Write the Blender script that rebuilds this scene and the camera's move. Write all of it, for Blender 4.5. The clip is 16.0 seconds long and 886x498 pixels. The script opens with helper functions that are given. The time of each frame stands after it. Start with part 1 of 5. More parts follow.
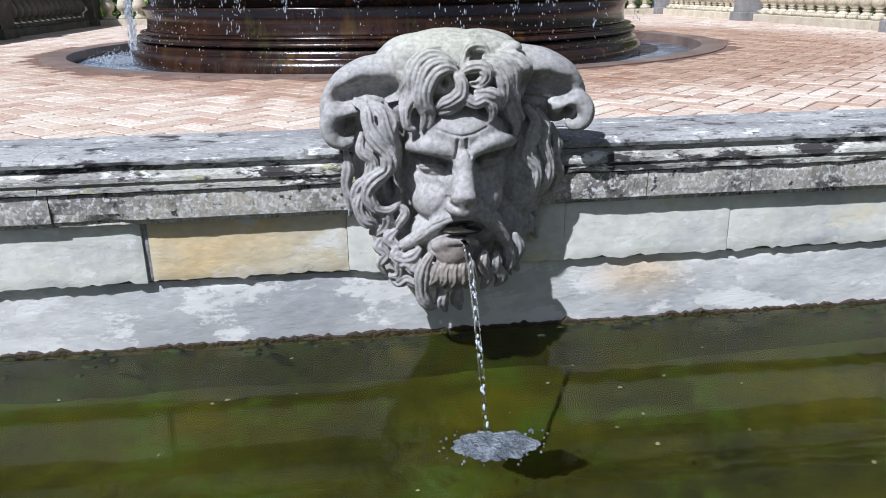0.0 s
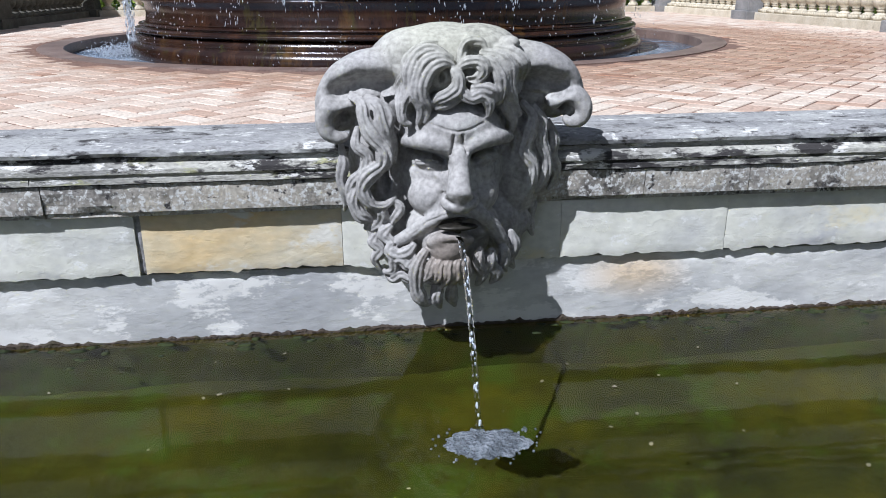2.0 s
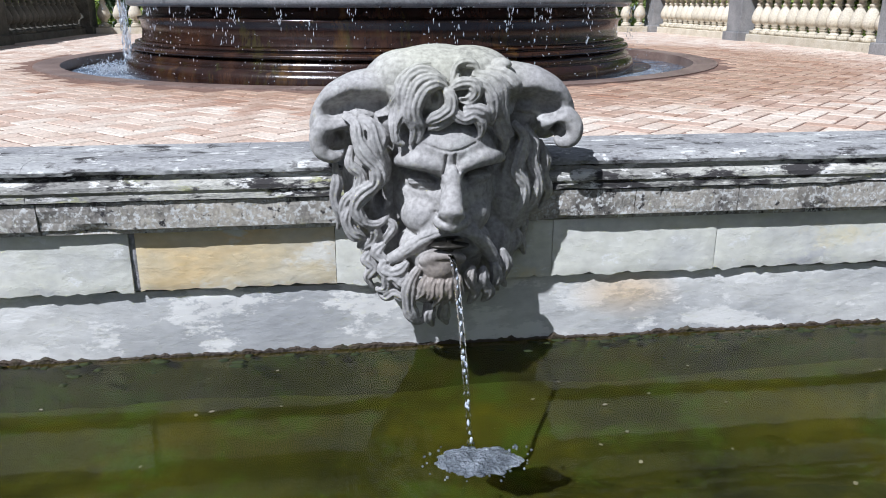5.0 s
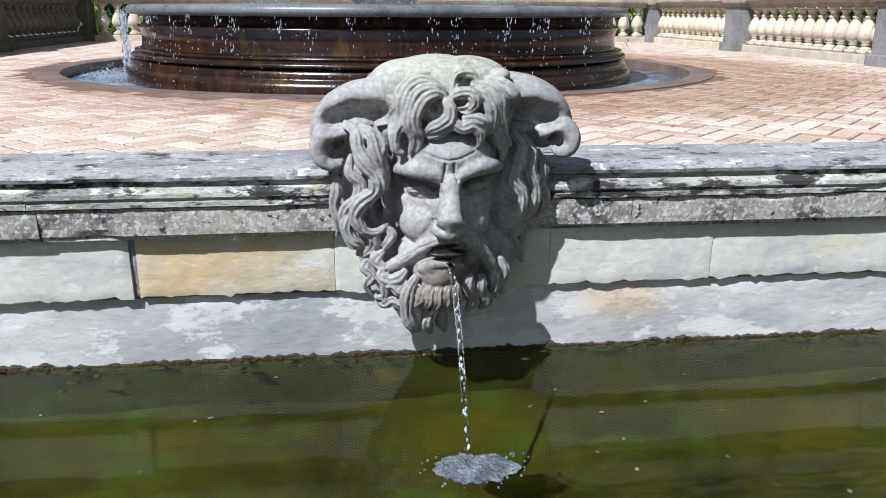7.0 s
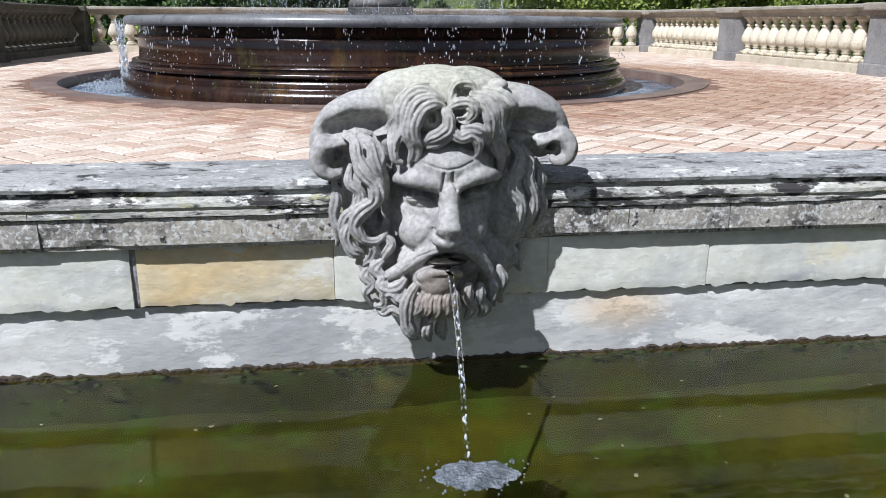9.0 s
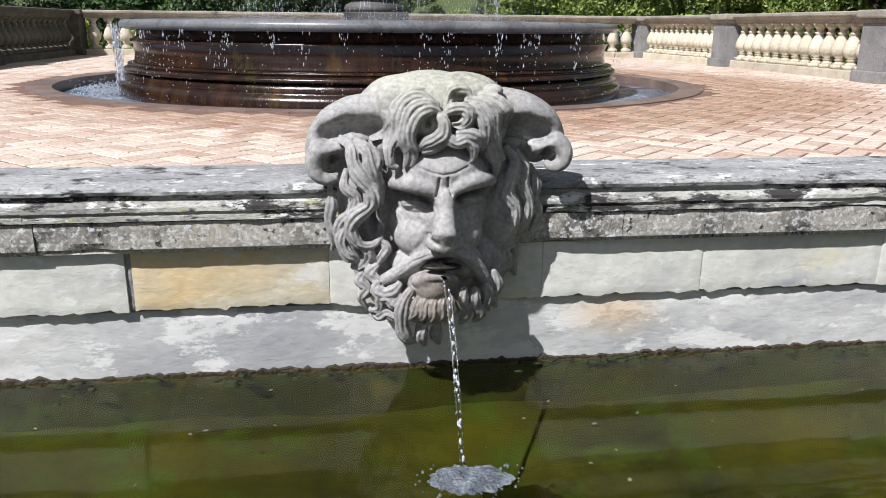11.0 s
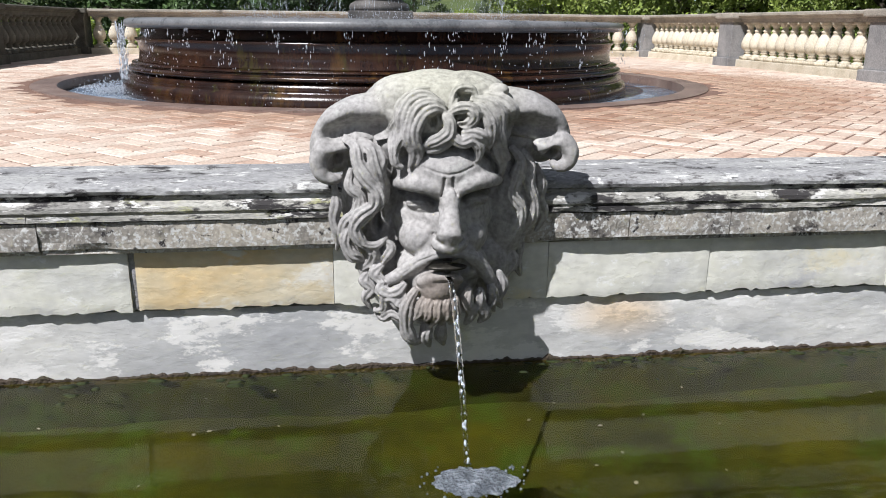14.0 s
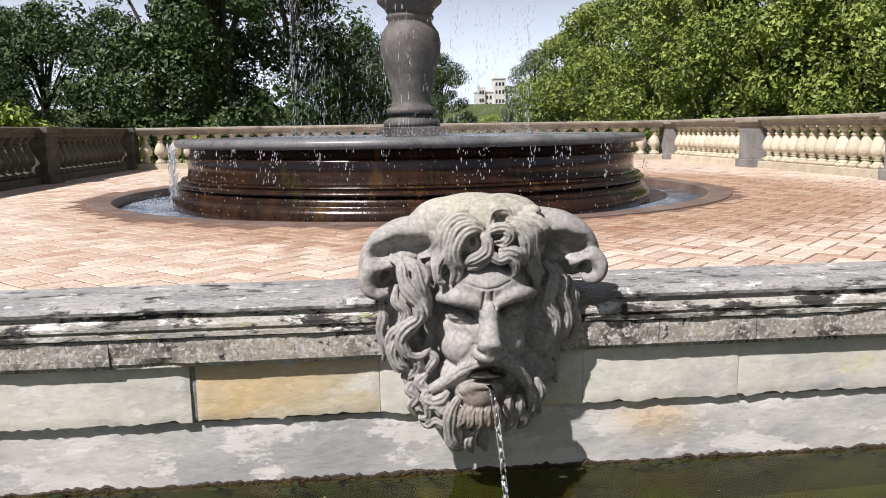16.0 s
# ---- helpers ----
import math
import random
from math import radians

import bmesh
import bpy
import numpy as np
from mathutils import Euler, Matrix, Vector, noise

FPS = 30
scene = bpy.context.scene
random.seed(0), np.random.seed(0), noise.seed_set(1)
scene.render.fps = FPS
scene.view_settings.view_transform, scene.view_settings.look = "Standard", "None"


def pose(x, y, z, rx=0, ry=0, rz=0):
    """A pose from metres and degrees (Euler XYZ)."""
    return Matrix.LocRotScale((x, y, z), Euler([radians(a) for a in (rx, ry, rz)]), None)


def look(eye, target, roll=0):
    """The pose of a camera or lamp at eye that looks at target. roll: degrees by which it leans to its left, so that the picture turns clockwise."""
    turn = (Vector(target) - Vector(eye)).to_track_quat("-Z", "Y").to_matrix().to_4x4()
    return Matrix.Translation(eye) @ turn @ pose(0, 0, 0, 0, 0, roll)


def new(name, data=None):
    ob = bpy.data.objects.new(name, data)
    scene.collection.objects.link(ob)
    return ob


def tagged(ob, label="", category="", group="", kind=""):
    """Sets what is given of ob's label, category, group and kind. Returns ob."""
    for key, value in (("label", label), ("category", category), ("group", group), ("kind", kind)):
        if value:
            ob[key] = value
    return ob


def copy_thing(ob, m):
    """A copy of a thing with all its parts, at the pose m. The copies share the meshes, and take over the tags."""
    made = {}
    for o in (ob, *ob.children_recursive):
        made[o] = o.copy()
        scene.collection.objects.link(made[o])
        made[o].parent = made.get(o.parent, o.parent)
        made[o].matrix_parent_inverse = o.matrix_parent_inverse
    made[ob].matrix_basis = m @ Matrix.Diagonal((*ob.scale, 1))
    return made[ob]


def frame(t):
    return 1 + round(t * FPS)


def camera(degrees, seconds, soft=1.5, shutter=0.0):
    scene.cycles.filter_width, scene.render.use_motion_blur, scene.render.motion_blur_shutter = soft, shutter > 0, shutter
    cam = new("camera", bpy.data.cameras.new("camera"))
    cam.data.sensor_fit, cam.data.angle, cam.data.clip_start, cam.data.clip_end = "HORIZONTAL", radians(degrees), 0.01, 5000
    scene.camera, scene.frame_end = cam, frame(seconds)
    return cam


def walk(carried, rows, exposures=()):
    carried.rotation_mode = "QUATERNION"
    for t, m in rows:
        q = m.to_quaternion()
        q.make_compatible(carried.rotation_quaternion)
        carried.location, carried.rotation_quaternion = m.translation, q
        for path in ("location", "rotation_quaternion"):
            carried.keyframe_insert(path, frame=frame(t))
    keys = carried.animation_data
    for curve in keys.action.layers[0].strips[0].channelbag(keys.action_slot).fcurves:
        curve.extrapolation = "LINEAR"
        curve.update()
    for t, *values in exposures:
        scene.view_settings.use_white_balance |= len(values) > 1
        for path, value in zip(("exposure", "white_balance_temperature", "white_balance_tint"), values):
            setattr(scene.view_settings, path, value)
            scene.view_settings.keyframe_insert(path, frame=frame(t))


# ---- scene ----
cam = camera(59.2, 16.0, soft=1.0)
PATH = [
    (0, (-0.247, 1.326, 0.55), (-0.034, 3.211, -0.085), -1.0),
    (0.5, (-0.247, 1.33, 0.549), (-0.037, 3.214, -0.089), 0.1),
    (1, (-0.242, 1.337, 0.547), (-0.036, 3.218, -0.101), -0.2),
    (1.5, (-0.236, 1.342, 0.549), (-0.026, 3.223, -0.097), -0.3),
    (2, (-0.232, 1.345, 0.546), (-0.016, 3.225, -0.1), -0.3),
    (2.5, (-0.228, 1.346, 0.549), (-0.011, 3.226, -0.097), -0.3),
    (3, (-0.227, 1.341, 0.548), (-0.01, 3.222, -0.097), -0.4),
    (3.5, (-0.228, 1.331, 0.551), (-0.011, 3.216, -0.082), -0.6),
    (4, (-0.228, 1.326, 0.554), (-0.006, 3.214, -0.067), -0.4),
    (6.5, (-0.233, 1.308, 0.563), (0.007, 3.204, -0.026), 0.4),
    (7, (-0.236, 1.3, 0.564), (0.005, 3.198, -0.02), 0.4),
    (7.5, (-0.242, 1.29, 0.567), (0.003, 3.191, -0.006), 0.2),
    (8, (-0.246, 1.285, 0.57), (0.009, 3.187, 0.008), 0.2),
    (8.5, (-0.247, 1.284, 0.57), (0.011, 3.185, 0.005), 0.2),
    (9, (-0.251, 1.281, 0.569), (0.002, 3.184, 0.007), 0.3),
    (11.5, (-0.253, 1.271, 0.574), (0.015, 3.176, 0.026), 0.6),
    (12, (-0.252, 1.27, 0.576), (0.015, 3.175, 0.03), 0.6),
    (12.5, (-0.253, 1.274, 0.574), (0.024, 3.177, 0.025), 0.7),
    (13, (-0.252, 1.279, 0.572), (0.02, 3.182, 0.02), 0.6),
    (13.5, (-0.251, 1.287, 0.569), (0.023, 3.185, 0.003), 0.6),
    (14, (-0.254, 1.291, 0.571), (0.002, 3.196, 0.018), 0.6),
    (14.5, (-0.251, 1.282, 0.575), (-0.025, 3.192, 0.03), 1.1),
    (15, (-0.25, 1.242, 0.592), (-0.074, 3.173, 0.103), 0.4),
    (15.5, (-0.297, 1.181, 0.628), (-0.11, 3.133, 0.236), -0.7),
    (16, (-0.316, 1.105, 0.662), (-0.128, 3.073, 0.36), -0.9),
]
walk(cam, [(t, look(eye, target, roll)) for t, eye, target, roll in PATH],
     exposures=((0, 0.30, 5550, 13), (4.2, 0.26, 5550, 13), (6.5, 0.36, 5650, 12), (9.0, 0.36, 5700, 12), (11.5, 0.38, 6000, 13), (14.0, 0.38, 6000, 13), (16.0, 0.30, 6450, 16)))

# ---- world, sun ----
world = bpy.data.worlds.new("world")
scene.world = world
world.use_nodes = True
wn = world.node_tree.nodes
SUN = Vector((-1.08, -1.0, 1.78)).normalized()
sky = wn.new("ShaderNodeTexSky")
sky.sky_type = 'NISHITA'
sky.sun_disc = False
sky.sun_elevation = math.asin(SUN.z)
sky.sun_rotation = math.atan2(SUN.x, SUN.y)
sky.air_density, sky.dust_density, sky.ozone_density = 1.0, 2.5, 1.0
# broken cloud over the blue
geo_w = wn.new("ShaderNodeTexCoord")
cloud = wn.new("ShaderNodeTexNoise")
cloud.inputs["Scale"].default_value, cloud.inputs["Detail"].default_value = 2.2, 6
cramp = wn.new("ShaderNodeValToRGB")
cramp.color_ramp.elements[0].position, cramp.color_ramp.elements[1].position = 0.30, 0.56
mixw = wn.new("ShaderNodeMixRGB")
mixw.inputs[2].default_value = (4.2, 4.4, 4.8, 1)
wl = world.node_tree.links
wl.new(geo_w.outputs["Generated"], cloud.inputs["Vector"])
wl.new(cloud.outputs["Fac"], cramp.inputs["Fac"])
wl.new(cramp.outputs["Color"], mixw.inputs[0])
wl.new(sky.outputs["Color"], mixw.inputs[1])
# bright haze towards the horizon, the same all round
sep = wn.new("ShaderNodeSeparateXYZ")
hz = wn.new("ShaderNodeMapRange")
hz.inputs["From Min"].default_value, hz.inputs["From Max"].default_value = 0.08, 0.24
hz.inputs["To Min"].default_value, hz.inputs["To Max"].default_value = 0.85, 0.0
mixh = wn.new("ShaderNodeMixRGB")
mixh.inputs[2].default_value = (18.5, 21.0, 24.5, 1)
wl.new(geo_w.outputs["Generated"], sep.inputs[0])
wl.new(sep.outputs["Z"], hz.inputs["Value"])
wl.new(hz.outputs["Result"], mixh.inputs[0])
wl.new(mixw.outputs["Color"], mixh.inputs[1])
wl.new(mixh.outputs["Color"], wn["Background"].inputs["Color"])
wn["Background"].inputs["Strength"].default_value = 0.045

sun = new("sun", bpy.data.lights.new("sun", "SUN"))
sun.data.energy, sun.data.angle, sun.data.color = 5.0, radians(0.6), (1.0, 0.965, 0.91)
sun.matrix_world = look((0, 0, 30), Vector((0, 0, 30)) - SUN)


# ---- materials ----
def material(name, colours, scale=3.0, rough=0.85, bump=0.4, fine=60.0, bump_size=0.01, vary=0.0, island=0.0,
             spots=None, coords="Object", spec=0.3, stretch=(1, 1, 1), metal=0.0, alter=None, halo=(), grain_range=(0.72, 1.18), detail=0.62, chips=0.0):
    """Two-scale procedural surface: a ramp of colours over broad noise, fine grain, optional spots (colour, scale, lo, hi)."""
    m = bpy.data.materials.new(name)
    m.use_nodes = True
    t = m.node_tree
    n, k = t.nodes, t.links
    b = n["Principled BSDF"]
    tc = n.new("ShaderNodeTexCoord")
    mp = n.new("ShaderNodeMapping")
    mp.inputs["Scale"].default_value = stretch
    if coords == "World":
        k.new(n.new("ShaderNodeNewGeometry").outputs["Position"], mp.inputs["Vector"])
    else:
        k.new(tc.outputs[coords], mp.inputs["Vector"])
    big = n.new("ShaderNodeTexNoise")
    big.inputs["Scale"].default_value, big.inputs["Detail"].default_value, big.inputs["Roughness"].default_value = scale, 8, detail
    k.new(mp.outputs["Vector"], big.inputs["Vector"])
    ramp = n.new("ShaderNodeValToRGB")
    while len(ramp.color_ramp.elements) < len(colours):
        ramp.color_ramp.elements.new(0.5)
    for i, (e, c) in enumerate(zip(ramp.color_ramp.elements, colours)):
        e.position = 0.3 + 0.4 * i / max(1, len(colours) - 1)
        e.color = (*c, 1)
    k.new(big.outputs["Fac"], ramp.inputs["Fac"])
    colour = ramp.outputs["Color"]
    grain = n.new("ShaderNodeTexNoise")
    grain.inputs["Scale"].default_value, grain.inputs["Detail"].default_value = fine, 5
    k.new(mp.outputs["Vector"], grain.inputs["Vector"])

    def mix(kind, fac, a, c2):
        x = n.new("ShaderNodeMixRGB")
        x.blend_type = kind
        for sock, v in ((x.inputs[0], fac), (x.inputs[1], a), (x.inputs[2], c2)):
            if isinstance(v, (int, float)):
                sock.default_value = v
            elif isinstance(v, tuple):
                sock.default_value = (*v, 1)
            else:
                k.new(v, sock)
        return x.outputs["Color"]

    g2 = n.new("ShaderNodeMapRange")
    g2.inputs["From Min"].default_value, g2.inputs["From Max"].default_value = 0.3, 0.7
    g2.inputs["To Min"].default_value, g2.inputs["To Max"].default_value = grain_range
    k.new(grain.outputs["Fac"], g2.inputs["Value"])
    gc = n.new("ShaderNodeCombineColor")
    for s in ("Red", "Green", "Blue"):
        k.new(g2.outputs["Result"], gc.inputs[s])
    colour = mix("MULTIPLY", 1.0, colour, gc.outputs["Color"])
    for c, s, lo, hi in (spots or ()):
        sp = n.new("ShaderNodeTexNoise")
        sp.inputs["Scale"].default_value, sp.inputs["Detail"].default_value, sp.inputs["Roughness"].default_value = s, 9, 0.7
        k.new(mp.outputs["Vector"], sp.inputs["Vector"])
        r = n.new("ShaderNodeMapRange")
        r.inputs["From Min"].default_value, r.inputs["From Max"].default_value = lo, hi
        k.new(sp.outputs["Fac"], r.inputs["Value"])
        colour = mix("MIX", r.outputs["Result"], colour, c)
    if vary or island:
        oi = n.new("ShaderNodeObjectInfo").outputs["Random"] if vary else n.new("ShaderNodeNewGeometry").outputs["Random Per Island"]
        if alter:
            r = n.new("ShaderNodeValToRGB")
            while len(r.color_ramp.elements) < len(alter):
                r.color_ramp.elements.new(0.5)
            for i, (e, c) in enumerate(zip(r.color_ramp.elements, alter)):
                e.position, e.color = i / (len(alter) - 1), (*c, 1)
            k.new(oi, r.inputs["Fac"])
            colour = mix("MULTIPLY", 1.0, colour, r.outputs["Color"])
        else:
            hs = n.new("ShaderNodeHueSaturation")
            r = n.new("ShaderNodeMapRange")
            a = vary or island
            r.inputs["To Min"].default_value, r.inputs["To Max"].default_value = 1 - a, 1 + a
            k.new(oi, r.inputs["Value"])
            k.new(r.outputs["Result"], hs.inputs["Value"])
            k.new(colour, hs.inputs["Color"])
            colour = hs.outputs["Color"]
    gloss = None
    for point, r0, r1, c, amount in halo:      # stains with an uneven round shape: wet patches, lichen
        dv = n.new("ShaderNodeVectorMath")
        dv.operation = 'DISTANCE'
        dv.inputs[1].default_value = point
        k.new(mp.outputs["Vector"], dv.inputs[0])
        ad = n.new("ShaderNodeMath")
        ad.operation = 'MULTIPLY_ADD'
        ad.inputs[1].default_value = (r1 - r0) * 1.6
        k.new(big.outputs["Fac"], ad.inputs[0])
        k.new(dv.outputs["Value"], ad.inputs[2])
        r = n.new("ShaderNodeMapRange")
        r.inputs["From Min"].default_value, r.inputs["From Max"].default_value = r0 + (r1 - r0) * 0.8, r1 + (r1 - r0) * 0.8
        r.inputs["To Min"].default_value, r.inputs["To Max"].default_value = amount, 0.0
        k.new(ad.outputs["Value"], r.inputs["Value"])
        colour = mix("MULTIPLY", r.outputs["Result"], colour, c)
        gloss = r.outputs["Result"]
    k.new(colour, b.inputs["Base Color"])
    rr = n.new("ShaderNodeMapRange")
    rr.inputs["To Min"].default_value, rr.inputs["To Max"].default_value = max(0.02, rough - 0.12), min(1, rough + 0.12)
    k.new(big.outputs["Fac"], rr.inputs["Value"])
    rough_out = rr.outputs["Result"]
    if gloss:
        wet = n.new("ShaderNodeMath")
        wet.operation = 'MULTIPLY_ADD'
        wet.inputs[1].default_value = -0.4
        k.new(gloss, wet.inputs[0])
        k.new(rough_out, wet.inputs[2])
        rough_out = wet.outputs["Value"]
    k.new(rough_out, b.inputs["Roughness"])
    b.inputs["Specular IOR Level"].default_value = spec
    b.inputs["Metallic"].default_value = metal
    if bump:
        add = n.new("ShaderNodeMath")
        k.new(big.outputs["Fac"], add.inputs[0])
        k.new(grain.outputs["Fac"], add.inputs[1])
        bp = n.new("ShaderNodeBump")
        bp.inputs["Strength"].default_value, bp.inputs["Distance"].default_value = bump, bump_size
        k.new(add.outputs["Value"], bp.inputs["Height"])
        if chips:                               # flaked edges and pits with sharp rims
            cn = n.new("ShaderNodeTexNoise")
            cn.inputs["Scale"].default_value, cn.inputs["Detail"].default_value, cn.inputs["Roughness"].default_value = 7.0, 7, 0.6
            k.new(mp.outputs["Vector"], cn.inputs["Vector"])
            cr = n.new("ShaderNodeValToRGB")
            for e, (pos, v) in zip([cr.color_ramp.elements[0], cr.color_ramp.elements[1], *(cr.color_ramp.elements.new(0.5) for _ in range(4))],
                                   ((0.36, 0.0), (0.38, 0.35), (0.47, 0.40), (0.485, 0.60), (0.60, 0.66), (0.615, 1.0))):
                e.position, e.color = pos, (v, v, v, 1)
            k.new(cn.outputs["Fac"], cr.inputs["Fac"])
            b2 = n.new("ShaderNodeBump")
            b2.inputs["Strength"].default_value, b2.inputs["Distance"].default_value = chips, 0.012
            k.new(cr.outputs["Color"], b2.inputs["Height"])
            k.new(b2.outputs["Normal"], bp.inputs["Normal"])
        k.new(bp.outputs["Normal"], b.inputs["Normal"])
    return m


DARK = (0.045, 0.042, 0.042)
LICHEN = (0.55, 0.56, 0.50)
coping_stone = material("weathered_coping", [(0.22, 0.215, 0.20), (0.40, 0.39, 0.35), (0.54, 0.53, 0.47)], 3.0, 0.9, 0.5, 70, 0.006,
                        spots=[(DARK, 6.0, 0.50, 0.56), ((0.46, 0.46, 0.24), 4.0, 0.60, 0.68), ((0.64, 0.63, 0.60), 11.0, 0.56, 0.60), (DARK, 30.0, 0.62, 0.66)],
                        coords="World", stretch=(0.8, 1, 2.4))
fascia_stone = material("speckled_fascia", [(0.25, 0.235, 0.22), (0.37, 0.345, 0.30), (0.47, 0.43, 0.36)], 2.0, 0.9, 0.5, 70, 0.006,
                        spots=[(DARK, 3.4, 0.51, 0.66), ((0.56, 0.56, 0.54), 55.0, 0.52, 0.57), (DARK, 26.0, 0.60, 0.64)], coords="World")
top_stone = material("pale_coping", [(0.22, 0.22, 0.225), (0.33, 0.33, 0.325), (0.44, 0.44, 0.42)], 3.0, 0.85, 0.45, 70, 0.005,
                     spots=[(DARK, 8.0, 0.55, 0.62), ((0.15, 0.145, 0.14), 22.0, 0.56, 0.62), ((0.62, 0.62, 0.59), 13.0, 0.58, 0.62), (DARK, 38.0, 0.64, 0.68)], coords="World", stretch=(0.7, 1.3, 1.6))
block_stone = material("pale_block", [(0.50, 0.50, 0.48), (0.62, 0.615, 0.54), (0.68, 0.67, 0.63)], 2.6, 0.9, 0.16, 30, 0.008, vary=0.06,
                       spots=[((0.40, 0.40, 0.42), 2.2, 0.56, 0.68), ((0.66, 0.60, 0.42), 3.0, 0.60, 0.72), ((0.70, 0.70, 0.67), 9.0, 0.60, 0.64), ((0.24, 0.23, 0.22), 16.0, 0.69, 0.72)], coords="World", stretch=(0.8, 1, 1.2), grain_range=(0.9, 1.07), detail=0.55, chips=0.2)
ochre_stone = material("ochre_block", [(0.60, 0.58, 0.50), (0.60, 0.52, 0.36), (0.66, 0.50, 0.27), (0.62, 0.54, 0.40)], 2.3, 0.9, 0.16, 30, 0.008,
                       spots=[((0.66, 0.64, 0.57), 4.0, 0.52, 0.60), ((0.3, 0.22, 0.12), 15.0, 0.68, 0.71), ((0.4, 0.27, 0.12), 5.0, 0.66, 0.74)], coords="World", stretch=(0.8, 1, 1.5), grain_range=(0.9, 1.07), detail=0.55, chips=0.2)
plinth_stone = material("chalky_plinth", [(0.37, 0.375, 0.38), (0.48, 0.48, 0.47), (0.66, 0.65, 0.61)], 1.5, 0.9, 0.18, 30, 0.008,
                        spots=[((0.70, 0.69, 0.66), 4.0, 0.53, 0.57), ((0.58, 0.46, 0.34), 2.6, 0.68, 0.74), ((0.26, 0.26, 0.26), 14.0, 0.68, 0.72), ((0.33, 0.34, 0.36), 3.1, 0.60, 0.70)], halo=[((0.62, 4.215, -0.855), 0.06, 0.2, (1.04, 0.84, 0.62), 0.9)],
                        coords="World", stretch=(0.7, 1, 1.5), grain_range=(0.9, 1.07), detail=0.55, chips=0.2)
slime = material("dark_waterline_crust", [(0.022, 0.018, 0.013), (0.065, 0.048, 0.034), (0.035, 0.035, 0.014)], 12, 0.6, 0.9, 60, 0.02, coords="World")
mortar = material("grey_mortar", [(0.20, 0.20, 0.21), (0.34, 0.34, 0.35)], 8, 0.95, 0.6, 60, 0.008, coords="World")
mask_stone = material("carved_grey_stone", [(0.265, 0.258, 0.253), (0.365, 0.352, 0.338), (0.455, 0.44, 0.418)], 3.0, 0.85, 0.35, 60, 0.006,
                      spots=[((0.52, 0.52, 0.49), 5.0, 0.57, 0.70), ((0.13, 0.127, 0.125), 5.5, 0.57, 0.74), ((0.16, 0.16, 0.155), 60.0, 0.66, 0.72)],
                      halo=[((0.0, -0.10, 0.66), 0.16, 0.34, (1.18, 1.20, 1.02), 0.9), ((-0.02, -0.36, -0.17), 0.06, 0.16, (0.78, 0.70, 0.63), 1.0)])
brick_mat = material("pale_red_brick", [(0.555, 0.475, 0.405), (0.61, 0.545, 0.48), (0.65, 0.60, 0.54)], 5.0, 0.8, 0.5, 60, 0.004, vary=0.2, coords="World",
                     alter=[(0.74, 0.56, 0.47), (1.04, 1.0, 0.94), (0.84, 0.68, 0.60), (1.12, 1.09, 1.03), (0.92, 0.80, 0.72), (1.08, 1.04, 0.98)],
                     halo=[((0.9, 9.5, 0), 3.6, 4.5, (0.74, 0.60, 0.52), 1.0)])
brick_far = material("pale_red_brick_far", [(0.555, 0.475, 0.405), (0.61, 0.545, 0.48), (0.65, 0.60, 0.54)], 5.0, 0.8, 0.5, 60, 0.004, island=0.2, coords="World",
                     alter=[(0.74, 0.56, 0.47), (1.04, 1.0, 0.94), (0.84, 0.68, 0.60), (1.12, 1.09, 1.03), (0.92, 0.80, 0.72), (1.08, 1.04, 0.98)],
                     halo=[((0.9, 9.5, 0), 3.6, 4.5, (0.74, 0.60, 0.52), 1.0)])
joint_mat = material("paving_joint", [(0.15, 0.09, 0.065), (0.23, 0.145, 0.11)], 9, 0.95, 0.5, 60, 0.004, coords="World")
kerb_mat = material("wet_kerb_stone", [(0.13, 0.085, 0.07), (0.20, 0.14, 0.115), (0.27, 0.20, 0.165)], 3, 0.42, 0.4, 60, 0.004, vary=0.12, coords="World", spec=0.5)
basin_mat = material("wet_brown_basin_stone", [(0.010, 0.005, 0.004), (0.024, 0.010, 0.006), (0.050, 0.022, 0.010)], 2.5, 0.2, 0.3, 50, 0.004,
                     spots=[((0.045, 0.040, 0.010), 4.0, 0.56, 0.7), ((0.11, 0.055, 0.014), 2.2, 0.56, 0.72)], coords="World", spec=0.5, stretch=(1.5, 1.5, 0.45))
rim_mat = material("wet_grey_rim_stone", [(0.10, 0.105, 0.11), (0.17, 0.175, 0.18), (0.24, 0.24, 0.24)], 3, 0.3, 0.3, 60, 0.004, coords="World", spec=0.5)
pedestal_mat = material("grey_pedestal_stone", [(0.07, 0.066, 0.062), (0.12, 0.112, 0.105), (0.18, 0.168, 0.155)], 4, 0.6, 0.4, 60, 0.006, coords="World")
cream = material("cream_sandstone", [(0.46, 0.40, 0.29), (0.60, 0.54, 0.42), (0.66, 0.61, 0.50)], 5, 0.9, 0.4, 70, 0.004, vary=0.1,
                 spots=[((0.16, 0.15, 0.13), 6, 0.62, 0.72)])
rail_mat = material("weathered_rail_stone", [(0.20, 0.19, 0.165), (0.33, 0.30, 0.25), (0.42, 0.39, 0.33)], 3, 0.9, 0.4, 70, 0.005,
                    spots=[((0.10, 0.095, 0.085), 4, 0.58, 0.68)], coords="World")
pier_mat = material("grey_pier_stone", [(0.17, 0.17, 0.17), (0.25, 0.245, 0.24), (0.32, 0.31, 0.30)], 3, 0.9, 0.4, 70, 0.005,
                    spots=[((0.10, 0.10, 0.095), 3.5, 0.6, 0.72)], coords="World")
